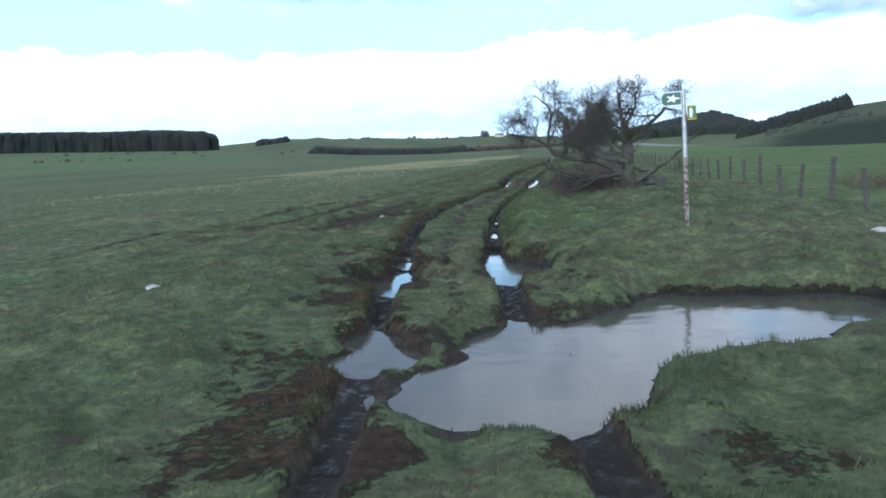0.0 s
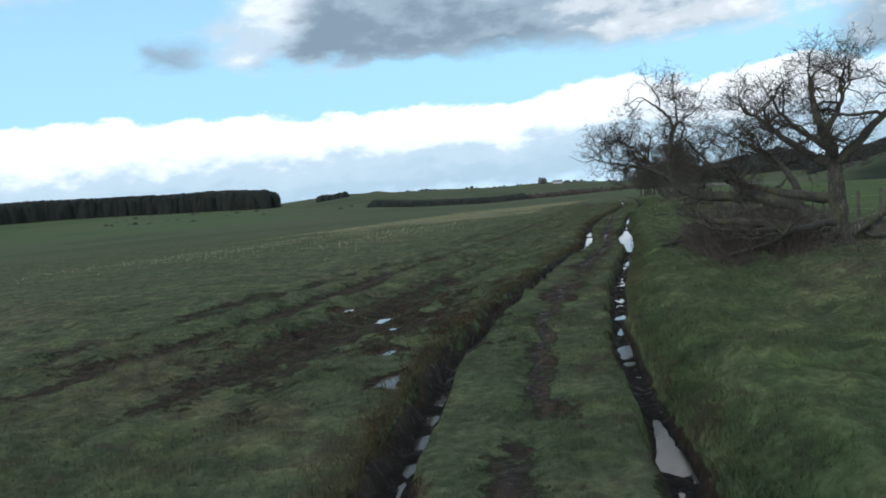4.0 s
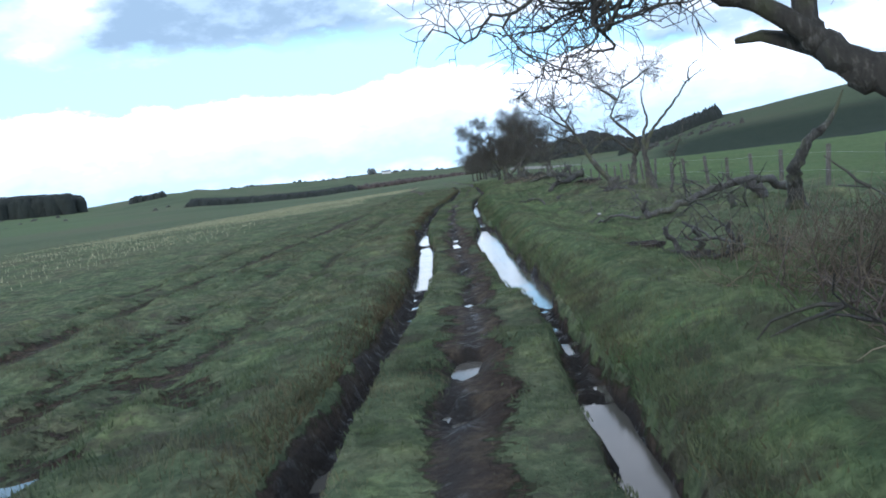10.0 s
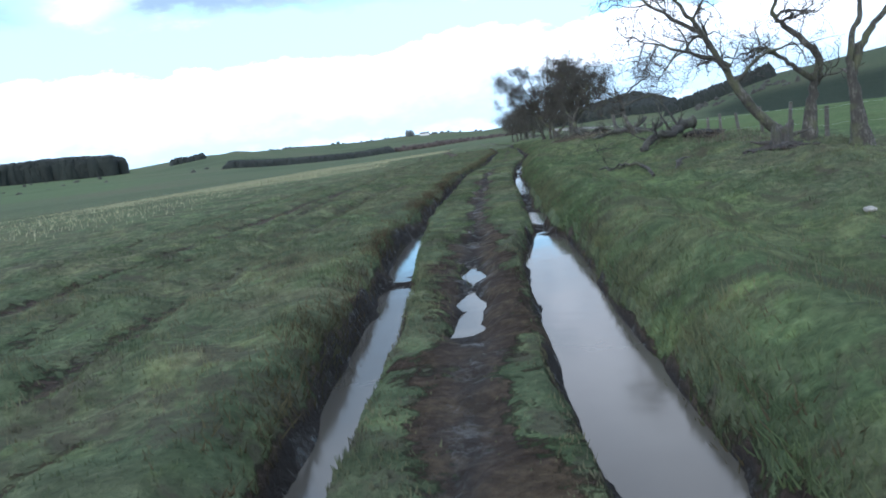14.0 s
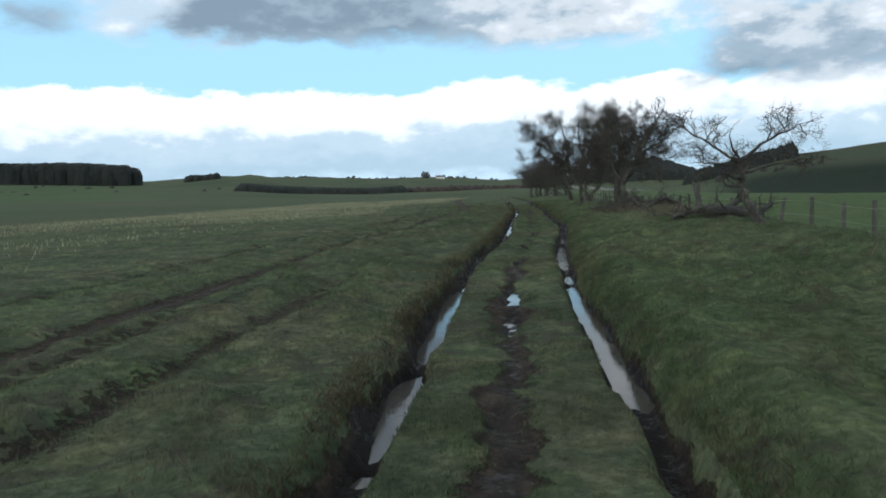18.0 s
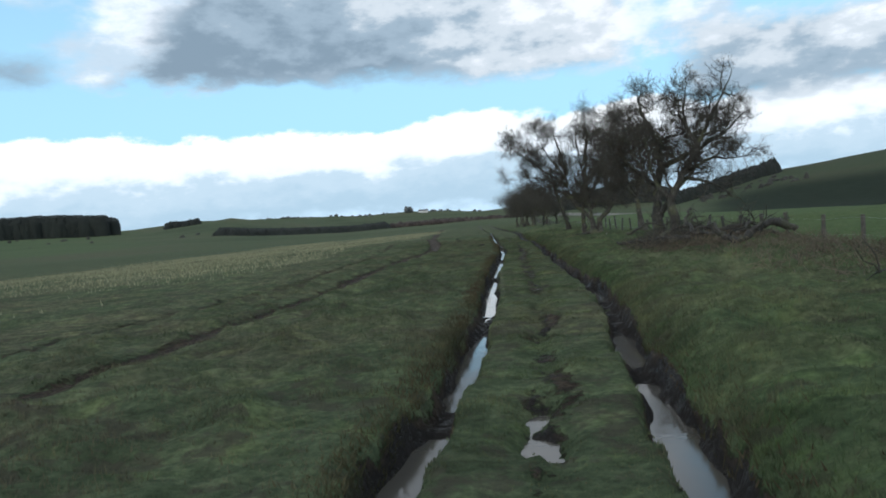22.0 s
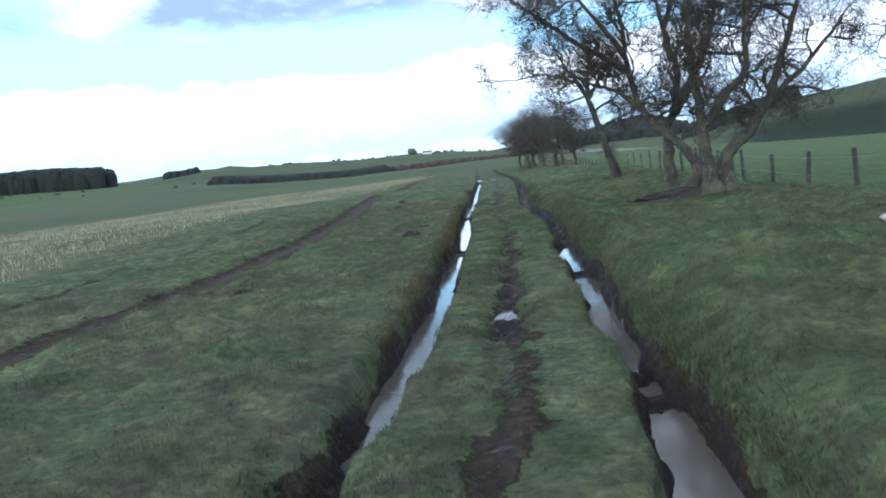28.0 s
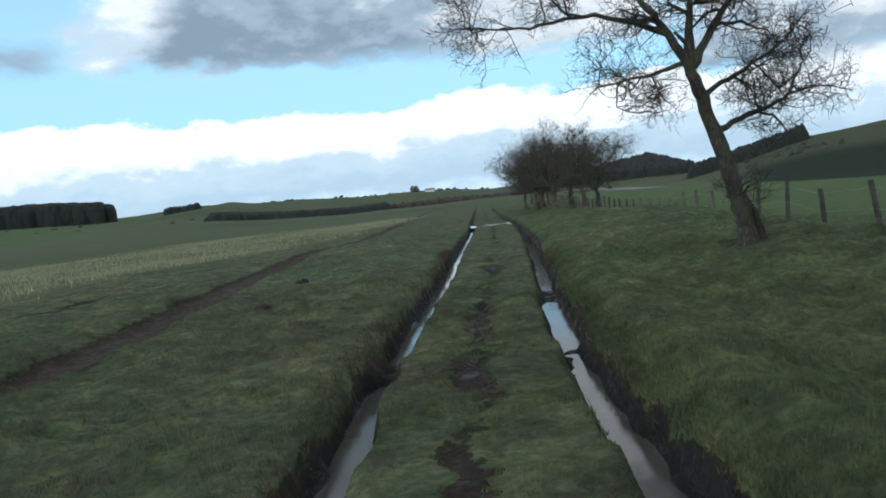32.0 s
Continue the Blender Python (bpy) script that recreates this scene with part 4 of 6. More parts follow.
# shaggy grass hanging down the bank beside the right-hand rut
rng = np.random.default_rng(16)
by = rng.uniform(-2, 108, 90000)
bx = track_x(by) + gauge(by) + 0.15 + np.abs(rng.normal(0, 0.22, len(by)))
keep = near_height(bx, by)[1] < 0.55
bx, by = bx[keep], by[keep]
tagged(new("grass", blades("grass", len(bx), bx, by, 0.055, 0.0055, 0.8, LUSH, 17)), "shaggy green grass hanging down the bank of the rut", "grass", kind="stuff")


# ---- trees ----
class Tubes:
    """Collects tapered tubes into one mesh."""

    def __init__(self):
        self.v, self.f = [], []

    def add(self, pts, radii, sides, flute=0.0, phase=0.0):
        rings = len(pts)
        start = len(self.v)
        a = None
        for k in range(rings):
            d = (pts[min(k + 1, rings - 1)] - pts[max(k - 1, 0)])
            if d.length < 1e-6:
                d = Vector((0, 0, 1))
            d.normalize()
            if a is None:
                a = d.cross(Vector((1, 0.2, 0))) if abs(d.x) < 0.9 else d.cross(Vector((0, 1, 0)))
            else:
                a = a - d * a.dot(d)
            a.normalize()
            b = d.cross(a)
            r = radii[k]
            for s in range(sides):
                w = 2 * math.pi * s / sides
                q = r * (1 + flute * (math.cos(3 * w + phase) + 0.7 * math.cos(5 * w + 2.1 * phase + 0.4 * k))) if flute else r
                self.v.append(pts[k] + a * (math.cos(w) * q) + b * (math.sin(w) * q))
        for k in range(rings - 1):
            for s in range(sides):
                s2 = (s + 1) % sides
                self.f.append((start + k * sides + s, start + k * sides + s2, start + (k + 1) * sides + s2, start + (k + 1) * sides + s))

    def mesh(self, name, mat):
        return mesh_from(name, [tuple(v) for v in self.v], self.f, mat, True)


def grown(rng, start, direction, length, steps, crook, lift):
    """A crooked line of points."""
    pts, d, p = [start.copy()], direction.normalized(), start.copy()
    for k in range(steps):
        d = d + Vector((rng.gauss(0, crook), rng.gauss(0, crook), rng.gauss(0, crook) + lift))
        d.normalize()
        p = p + d * (length / steps)
        pts.append(p.copy())
    return pts


def refined(rng, pts, steps, crook):
    """Smooth crooked line through a few guide points."""
    out_pts = []
    n = len(pts) - 1
    for i in range(n):
        p0, p1, p2, p3 = pts[max(i - 1, 0)], pts[i], pts[i + 1], pts[min(i + 2, n)]
        for k in range(steps):
            t = k / steps
            q = 0.5 * ((2 * p1) + (p2 - p0) * t + (2 * p0 - 5 * p1 + 4 * p2 - p3) * t * t + (3 * p1 - p0 - 3 * p2 + p3) * t ** 3)
            out_pts.append(q + Vector((rng.gauss(0, crook), rng.gauss(0, crook), rng.gauss(0, crook))) * (1 if (i or k) else 0))
    out_pts.append(pts[-1].copy())
    return out_pts


def branch_out(rng, limb, thin, pts, r0, r1, depth, spec, floor_z):
    """Side branches along a line, each with its own twigs."""
    n = len(pts)
    count = spec["counts"][depth]
    for c in range(count):
        f = spec["bare"] + (1 - spec["bare"]) * (c + rng.random()) / count if depth == 0 else 0.1 + 0.9 * (c + rng.random()) / count
        i = min(int(f * (n - 1)), n - 2)
        start = pts[i].lerp(pts[i + 1], f * (n - 1) - i)
        along = (pts[i + 1] - pts[i]).normalized()
        side = Vector((rng.gauss(0, 1), rng.gauss(0, 1), rng.gauss(0.15, 0.8)))
        side = (side - along * side.dot(along)).normalized()
        d = along * rng.uniform(0.2, 0.9) + side
        d = d + Vector(spec["wind"]) * 0.35
        length = spec["lengths"][depth] * rng.uniform(0.55, 1.25) * (1.15 - 0.45 * f)
        r = max(r0 + (r1 - r0) * f, 0.004) * (0.62 if depth == 0 else 0.6)
        r = min(r, (0.040, 0.017, 0.0085, 0.0048)[depth])
        r = max(r, (0.016, 0.0085, 0.0052, 0.0036)[depth])
        steps = (7, 6, 4, 2)[depth]
        line = grown(rng, start, d, length, steps, spec["crook"], spec["lift"] if depth < 2 else 0.03)
        if min(q.z for q in line) < floor_z + 0.25:
            for q in line:
                q.z = max(q.z, floor_z + 0.25 + 0.1 * rng.random())
        radii = [r * (1 - 0.6 * k / steps) for k in range(steps + 1)]
        (limb if depth == 0 else thin).add(line, radii, (6, 4, 3, 3)[depth])
        if depth + 1 < len(spec["counts"]):
            branch_out(rng, limb, thin, line, r, r * 0.3, depth + 1, spec, floor_z)


def hawthorn(name, label, x, y, seed, trunks, counts=(7, 6, 6, 4), lengths=(1.4, 0.85, 0.5, 0.28), wind=(-0.2, 0, 0.1), crook=0.36, lift=0.05, bare=0.35, flare=1.45, clear=0.25, group="hawthorns along the track"):
    """trunks: lists of guide points (offsets from the foot) with a foot radius and a tip radius."""
    rng = random.Random(seed)
    z = height(x, y)
    root = tagged(new(name), label, "tree", group)
    root.location = (x, y, z)
    thin = Tubes()
    spec = {"counts": counts, "lengths": lengths, "wind": wind, "crook": crook, "lift": lift, "bare": bare}
    for k, (guide, r0, r1, *dense) in enumerate(trunks):
        limb = Tubes()
        pts = refined(rng, [Vector(g) for g in guide], 6, 0.014)
        n = len(pts)
        r1 = r1 * 0.6
        radii = [(r0 + (r1 - r0) * (i / (n - 1)) ** 0.8) * (1 + 0.05 * rng.gauss(0, 1)) for i in range(n)]
        if guide[0][2] <= 0.05:
            radii = [r * (1 + (flare - 1) * math.exp(-max(p.z, 0) / 0.22)) for r, p in zip(radii, pts)]
            pts[0].z -= 0.12
            limb.add(pts, radii, 16, 0.075, rng.uniform(0, 6))
        else:
            back = pts[0] - (pts[1] - pts[0]).normalized() * min(r0, 0.1)
            limb.add([back] + pts, [r0 * 0.25] + [min(r, r0 * (0.8 + 0.2 * i)) for i, r in enumerate(radii)], 10, 0.04, rng.uniform(0, 6))
        counts_here = [max(1, round(c * (dense[0] if dense and i == 0 else 1))) for i, c in enumerate(counts)]
        branch_out(rng, limb, thin, pts, r0, r1, 0, {**spec, "counts": counts_here}, clear - 0.25)
        # the tip runs on into twigs
        tip_line = grown(rng, pts[-1], pts[-1] - pts[-2], 0.7, 5, 0.25, 0.03)
        limb.add(tip_line, [r1 * (1 - 0.16 * i) for i in range(6)], 5)
        child("trunk" if guide[0][2] <= 0.05 else "limb", limb.mesh("limb", BARK), root)
    child("crown", thin.mesh("crown", TWIG), root, "dense bare twigs")
    return root


# sprawling old hawthorn by the first bend: upright stem, and a half-fallen trunk that bends up again over the verge
hawthorn("hawthorn_tree", "old bare hawthorn with a half-fallen trunk sprawling over the verge", 4.3, 12.9, 11, [
    (((0, 0, 0), (0.05, 0, 1.0), (0.0, 0.1, 1.9), (-0.25, 0, 2.6), (-0.3, 0, 3.2)), 0.20, 0.06, 1.3),
    (((-0.05, 0, 1.9), (-0.7, 0.2, 2.5), (-1.1, 0.2, 3.2)), 0.08, 0.02),
    (((-0.1, 0, 2.2), (0.25, 0.1, 2.8), (0.3, 0, 3.35)), 0.08, 0.02),
    (((0.1, 0, 1.6), (0.9, 0.3, 2.3), (1.5, 0.2, 2.9), (2.0, 0.2, 3.2)), 0.11, 0.03),
    (((-0.1, 0.1, 0.9), (-0.9, 1.2, 1.1), (-1.6, 2.0, 1.4), (-2.1, 2.1, 1.85), (-2.6, 2.1, 2.5)), 0.13, 0.03, 1.2),
    (((-0.1, 0.1, 1.6), (-0.6, 1.2, 2.2), (-1.0, 2.1, 2.8), (-1.3, 2.6, 3.2)), 0.10, 0.03, 1.2),
    (((-0.5, 0.9, 1.1), (-0.6, 2.0, 1.7), (-0.9, 2.9, 2.1), (-1.4, 3.4, 2.5)), 0.09, 0.03, 1.1),
    (((0.2, 0, 0.15), (0.9, 0, 0.55), (1.7, -0.1, 1.1), (2.4, -0.1, 1.8)), 0.12, 0.04, 0.3),
    (((0, 0, 0.0), (-0.4, 0.4, 0.6), (-1.1, 1.3, 0.95), (-2.0, 2.3, 1.1), (-2.45, 2.8, 1.18), (-2.8, 3.07, 1.38)), 0.155, 0.16, 0.25),
    (((-2.75, 3.03, 1.34), (-2.9, 3.12, 1.5), (-3.0, 3.2, 1.75), (-2.9, 3.2, 2.5), (-2.85, 3.2, 3.1), (-3.2, 3.2, 3.5), (-3.5, 3.2, 3.75)), 0.10, 0.025, 0.9),
    (((-2.9, 3.15, 1.55), (-3.3, 3.2, 1.84), (-3.75, 3.25, 2.02), (-4.3, 3.3, 2.16), (-4.85, 3.3, 2.32)), 0.062, 0.02, 1.3),
    (((-2.9, 3.2, 2.6), (-2.7, 3.5, 3.1), (-2.7, 3.7, 3.7)), 0.055, 0.02, 1.2),
    (((-3.3, 3.2, 1.85), (-3.7, 3.5, 2.4), (-4.2, 3.6, 2.8)), 0.042, 0.015),
    (((-1.9, 2.1, 0.85), (-1.85, 2.0, 0.4), (-1.7, 1.9, 0.05)), 0.07, 0.05, 0.2),
    (((-1.5, 1.8, 0.9), (-1.6, 1.6, 1.6), (-1.4, 1.7, 2.2)), 0.05, 0.02, 0.7),
    (((0, 0, 0.0), (-1.1, -0.2, 0.45), (-2.2, 0.1, 0.62), (-3.0, 0.4, 0.85)), 0.13, 0.05, 0.25),
    (((-0.2, -0.1, 0.3), (-1.4, -0.5, 0.38), (-2.4, -0.6, 0.5)), 0.10, 0.04, 0.25)],
    counts=(6, 6, 5, 4), lengths=(1.05, 0.75, 0.45, 0.26), crook=0.4, wind=(-0.1, 0.1, 0.1))
# snapped trunk, its top fallen along the verge
hawthorn("snapped_tree", "snapped pale trunk of a dead hawthorn", 4.95, 24.6, 41, [
    (((0, 0, 0), (-0.1, -0.2, 0.4), (-0.12, -0.4, 0.8), (0.05, -0.5, 1.15), (0.3, -0.5, 1.32)), 0.14, 0.10, 0.1)], counts=(1, 1), lengths=(0.25, 0.15), bare=0.6)
# open group with bare crooked limbs
hawthorn("hawthorn_tree", "thin bare hawthorn leaning from a split stump", 4.65, 37.4, 51, [
    (((0, 0, 0.1), (-0.6, 0, 0.85), (-1.0, 0, 1.6), (-1.5, 0, 2.5), (-2.0, 0, 3.3)), 0.12, 0.03),
    (((-0.9, 0, 1.6), (-1.7, 0.1, 2.0), (-2.5, 0.1, 2.3)), 0.05, 0.015),
    (((-0.8, 0, 1.3), (-0.3, 0, 1.7), (0.3, 0, 1.8)), 0.05, 0.02, 0.5),
    (((-1.3, 0, 2.2), (-2.1, 0, 2.8), (-2.7, 0, 3.3)), 0.05, 0.015)], counts=(6, 6, 5, 3), lengths=(1.0, 0.7, 0.4, 0.22), bare=0.4)
hawthorn("hawthorn_tree", "upright bare hawthorn with a flat twiggy top", 5.4, 38.3, 52, [
    (((0, 0, 0), (0.1, 0, 0.7), (0.2, 0, 1.25)), 0.15, 0.10, 0.1), (((0.2, 0, 1.2), (0.3, 0, 1.6), (-0.2, 0, 2.2), (-0.5, 0, 2.6), (-0.1, 0, 3.3), (0.2, 0, 4.1)), 0.09, 0.02, 1.3),
    (((0.2, 0, 1.15), (-0.2, 0, 1.5), (-0.7, 0, 1.9), (-1.3, 0, 1.8)), 0.07, 0.02, 0.5), (((-0.2, 0, 3.1), (-0.7, 0, 3.5), (-1.1, 0, 4.0)), 0.05, 0.015), (((0.0, 0, 3.5), (0.6, 0, 3.8), (1.2, 0, 4.2)), 0.05, 0.015)],
    counts=(6, 6, 5, 3), lengths=(1.0, 0.7, 0.4, 0.22), bare=0.45)
hawthorn("sapling", "thin bare sapling growing beside the fence", 5.25, 33.0, 54, [
    (((0, 0, 0), (0.1, 0, 0.6), (0.2, 0, 1.1), (0.45, 0, 1.6)), 0.035, 0.012)], counts=(6, 4, 3), lengths=(0.5, 0.3, 0.2), bare=0.3)
hawthorn("dead_tree", "bare dead tree with two crooked naked limbs", 5.6, 36.6, 53, [
    (((0, 0, 0), (-0.05, 0, 0.7), (-0.1, 0, 1.25)), 0.16, 0.11), (((-0.1, 0, 1.15), (-0.1, 0, 1.7), (0.1, 0, 2.3), (0.0, 0, 3.0), (0.15, 0, 3.6)), 0.075, 0.02),
    (((-0.1, 0, 1.2), (0.1, 0, 1.7), (0.4, 0, 2.1), (1.0, 0, 2.7), (1.6, 0, 3.4), (2.1, 0, 3.6)), 0.085, 0.02), (((1.6, 0, 3.35), (1.65, 0, 3.8), (2.0, 0, 4.0)), 0.04, 0.01)], counts=(2, 1), lengths=(0.3, 0.2), bare=0.6)
hawthorn("hawthorn_tree", "small leaning bare hawthorn beside the fence", 4.7, 52.4, 61, [
    (((0, 0, 0), (-0.4, 0, 0.75), (-0.45, 0, 1.2), (-0.55, 0, 1.7)), 0.11, 0.06), (((-0.5, 0, 1.55), (-1.1, 0, 1.95), (-1.9, 0, 2.5)), 0.05, 0.015),
    (((-0.5, 0, 1.6), (0.1, 0, 2.05), (0.9, 0, 2.4)), 0.055, 0.015), (((-0.45, 0, 1.3), (0.3, 0, 1.5), (1.1, 0, 1.6)), 0.05, 0.015), (((-0.5, 0, 1.5), (-1.0, 0.1, 1.55), (-1.4, 0, 1.6)), 0.04, 0.012)],
    counts=(5, 5, 5, 3), lengths=(0.75, 0.5, 0.3, 0.18), bare=0.4)
# thick pair half way, and the thicket that runs on behind it
hawthorn("hawthorn_tree", "stout bare hawthorn with a pale smooth trunk", 4.2, 73.0, 71, [
    (((0, 0, 0), (-0.05, 0, 1.0), (0, 0, 1.7), (0.2, 0, 2.6), (0.1, 0, 3.3), (-0.25, 0, 4.1), (-0.4, 0, 4.8)), 0.20, 0.035, 1.3), (((0.2, 0, 2.4), (1.4, 0, 2.9), (2.3, 0, 3.4), (2.9, 0, 3.9)), 0.10, 0.025),
    (((-0.05, 0, 0.7), (0.4, -0.3, 1.5), (1.0, -0.4, 2.1), (1.3, -0.4, 2.8), (1.3, -0.4, 3.6), (1.8, -0.4, 4.3)), 0.11, 0.03, 1.2), (((0, 0, 1.8), (-0.8, 0.2, 2.6), (-1.5, 0.2, 3.5)), 0.09, 0.025)], counts=(9, 8, 7, 5), lengths=(1.0, 0.7, 0.44, 0.25))
hawthorn("hawthorn_tree", "spreading bare hawthorn with a drooping dead limb", 4.25, 70.9, 72, [
    (((0, 0, 0), (-0.05, 0, 0.7), (-0.1, 0, 1.3), (0.3, 0, 2.0), (0.8, 0, 2.8), (1.25, 0, 3.7), (1.8, 0, 4.6)), 0.18, 0.03, 1.2), (((0.8, 0, 2.75), (0.5, 0.1, 3.7), (0.6, 0.1, 4.6)), 0.08, 0.02), (((0.35, 0, 1.9), (0.9, 0, 1.75), (1.4, 0, 1.5), (1.7, 0, 1.2)), 0.06, 0.02, 0.3),
    (((0.3, 0, 2.0), (1.1, 0, 2.4), (1.7, 0, 2.35), (2.3, 0, 2.4)), 0.06, 0.015, 0.6), (((-0.1, 0, 1.3), (-0.5, 0.2, 1.9), (-0.7, 0.2, 3.2)), 0.10, 0.03)],
    counts=(9, 8, 6, 4), lengths=(0.95, 0.62, 0.38, 0.2))
hawthorn("hawthorn_tree", "thin-stemmed dense bare hawthorn with an arching limb", 5.6, 83.0, 73, [
    (((0, 0, 0), (-0.15, 0, 0.9), (-0.2, 0, 1.8), (0.1, 0, 2.8), (0.05, 0, 4.0), (0.1, 0, 5.1)), 0.15, 0.04), (((-0.2, 0, 1.8), (-0.8, 0, 2.8), (-1.3, 0, 4.0)), 0.09, 0.02), (((-0.2, 0, 1.6), (-0.7, -0.2, 2.1), (-1.3, -0.4, 2.5), (-1.9, -0.4, 2.8)), 0.07, 0.02),
    (((0, 0, 2.4), (0.6, 0, 3.2), (0.9, 0, 4.4)), 0.08, 0.02), (((0.05, 0, 3.0), (-0.5, 0.2, 4.2), (-0.6, 0.2, 5.3)), 0.08, 0.02)],
    counts=(11, 8, 7, 4), lengths=(1.25, 0.85, 0.5, 0.26))
# the big double trees near the end
hawthorn("hawthorn_tree", "large bare hawthorn with a fluted pale trunk and a bowed stem", 4.17, 94.4, 91, [
    (((0, 0, 0), (-0.05, 0, 0.6), (-0.05, 0, 1.2), (0.0, 0, 1.7), (0.25, 0, 2.4), (0.3, 0, 3.2), (0.0, 0, 4.6), (-0.1, 0, 6.5)), 0.185, 0.05), (((0.16, -0.18, 0), (0.56, -0.4, 0.5), (0.26, -0.35, 1.15), (-0.45, -0.3, 1.9), (-0.75, -0.2, 2.5), (-0.95, -0.2, 3.5), (-1.0, -0.2, 4.6), (-1.5, -0.2, 6.5)), 0.17, 0.05),
    (((0.15, 0, 2.0), (0.75, 0.1, 2.9), (1.1, 0.1, 3.6), (1.4, 0.1, 4.6), (1.6, 0, 5.8)), 0.14, 0.03), (((-0.75, -0.2, 2.3), (-1.3, -0.2, 2.8), (-2.0, -0.1, 3.1), (-2.8, 0, 3.8)), 0.08, 0.02, 0.8), (((-0.9, -0.2, 3.2), (-2.2, 0, 4.2), (-3.4, 0, 5.2), (-4.2, 0, 5.9)), 0.09, 0.02, 1.2), (((-0.95, -0.2, 3.6), (-1.9, 0.2, 5.2), (-2.6, 0.3, 6.8)), 0.08, 0.02), (((0.1, 0, 4.2), (0.6, 0.2, 5.8), (0.5, 0.2, 7.4)), 0.08, 0.02)], counts=(11, 9, 7, 5), lengths=(1.6, 0.95, 0.55, 0.3), bare=0.42)
hawthorn("hawthorn_tree", "large bare hawthorn forking low into wide limbs", 4.5, 91.4, 92, [
    (((-0.1, 0, 0), (-0.2, 0, 0.6), (-0.25, 0, 1.1), (-0.3, 0, 2.0), (-0.4, 0, 3.0), (-0.3, 0, 4.6), (-0.2, 0, 5.8)), 0.18, 0.05), (((0.2, 0.1, 0), (0.25, 0.1, 0.75), (0.75, 0.1, 1.2), (1.15, 0.1, 1.8), (1.9, 0.1, 2.4), (2.8, 0.1, 3.4)), 0.18, 0.04),
    (((-0.15, 0, 1.5), (0.3, 0, 2.1), (0.7, 0, 2.5), (0.75, 0, 3.5), (0.9, 0, 5.6)), 0.14, 0.03), (((1.2, 0.1, 1.85), (1.6, 0.2, 2.9), (2.2, 0.2, 4.6), (2.4, 0.2, 6.2)), 0.10, 0.03), (((0.75, 0, 3.4), (1.3, 0.3, 5.2), (1.6, 0.3, 7.0)), 0.08, 0.02)], counts=(11, 9, 7, 5), lengths=(1.6, 0.95, 0.55, 0.3), bare=0.4)
hawthorn("hawthorn_tree", "single bare hawthorn with a hollow split trunk", 3.95, 102.8, 101, [
    (((0, 0, 0), (-0.12, 0, 0.6), (-0.25, 0, 1.1), (-0.5, 0, 2.1), (-0.75, 0, 3.0)), 0.18, 0.15, 0.1), (((-0.75, 0, 2.95), (-1.1, 0, 3.7), (-1.6, 0, 4.5), (-2.0, 0, 5.4)), 0.09, 0.03),
    (((-0.75, 0, 2.95), (-0.65, 0, 4.0), (-0.5, 0, 5.2)), 0.10, 0.03), (((-0.7, 0, 3.0), (-0.1, 0.1, 3.9), (0.5, 0, 4.6)), 0.09, 0.03), (((-1.1, 0, 3.6), (-2.2, 0, 4.05), (-3.3, 0, 4.0), (-4.5, 0, 4.15)), 0.06, 0.015, 0.7),
    (((-0.45, 0, 1.85), (0.1, 0.1, 2.1), (0.7, 0, 2.3), (1.1, 0, 2.9)), 0.07, 0.02, 0.9), (((-0.6, 0, 2.5), (0.2, 0.2, 2.9), (0.9, 0.2, 3.3)), 0.06, 0.02, 0.8), (((-0.8, 0, 3.1), (-1.5, 0, 2.95), (-2.3, 0, 2.85)), 0.05, 0.015, 0.6)], counts=(8, 7, 6, 5), lengths=(1.15, 0.8, 0.45, 0.24))
# Solid dark tube stands in for the shade inside the split trunk.
hollow = Tubes()
hollow.add([Vector((4.10, 102.64, height(4.0, 102.6) + h)) + Vector((-0.22 * h, 0, 0)) for h in (-0.05, 0.2, 0.45, 0.65)], [0.075, 0.07, 0.05, 0.01], 7)
tagged(new("hollow_shade", hollow.mesh("hollow_shade", SOIL)), "dark solid tube for the shaded hollow in the split trunk", "hollow")
# the far end of the hedge line
model = hawthorn("hawthorn_tree", "dense bare hawthorn far along the hedge line", 4.3, 134.0, 111, [
    (((0, 0, 0), (0.1, 0, 0.8), (-0.1, 0, 1.7), (-0.3, 0, 3.2), (-0.5, 0, 4.4)), 0.19, 0.04), (((0, 0, 1.3), (-1.0, 0.1, 2.2), (-2.6, 0, 3.6)), 0.10, 0.02), (((0, 0, 1.4), (1.0, 0.1, 2.3), (2.5, 0, 3.5)), 0.10, 0.02),
    (((0, 0, 1.5), (0.2, 1.0, 2.4), (0.3, 2.3, 3.4)), 0.09, 0.02), (((0, 0, 1.5), (-0.2, -1.0, 2.4), (-0.1, -2.2, 3.5)), 0.09, 0.02)],
    counts=(8, 7, 5, 3), lengths=(1.8, 1.15, 0.7, 0.36), clear=1.3, bare=0.3)
for tx, ty, turn, sc in ((3.2, 143.5, 60, 1.22), (5.0, 149, 140, 1.28), (3.0, 155, 200, 1.16), (4.2, 163, 20, 1.34), (3.4, 172, 95, 1.22), (4.8, 182, 280, 1.16), (3.0, 192, 330, 1.22), (2.2, 150, 250, 1.16), (1.6, 160, 170, 1.10), (6.0, 141, 30, 1.10)):
    copy_thing(model, pose(tx, ty, height(tx, ty), 0, 0, turn) @ Matrix.Scale(sc, 4))


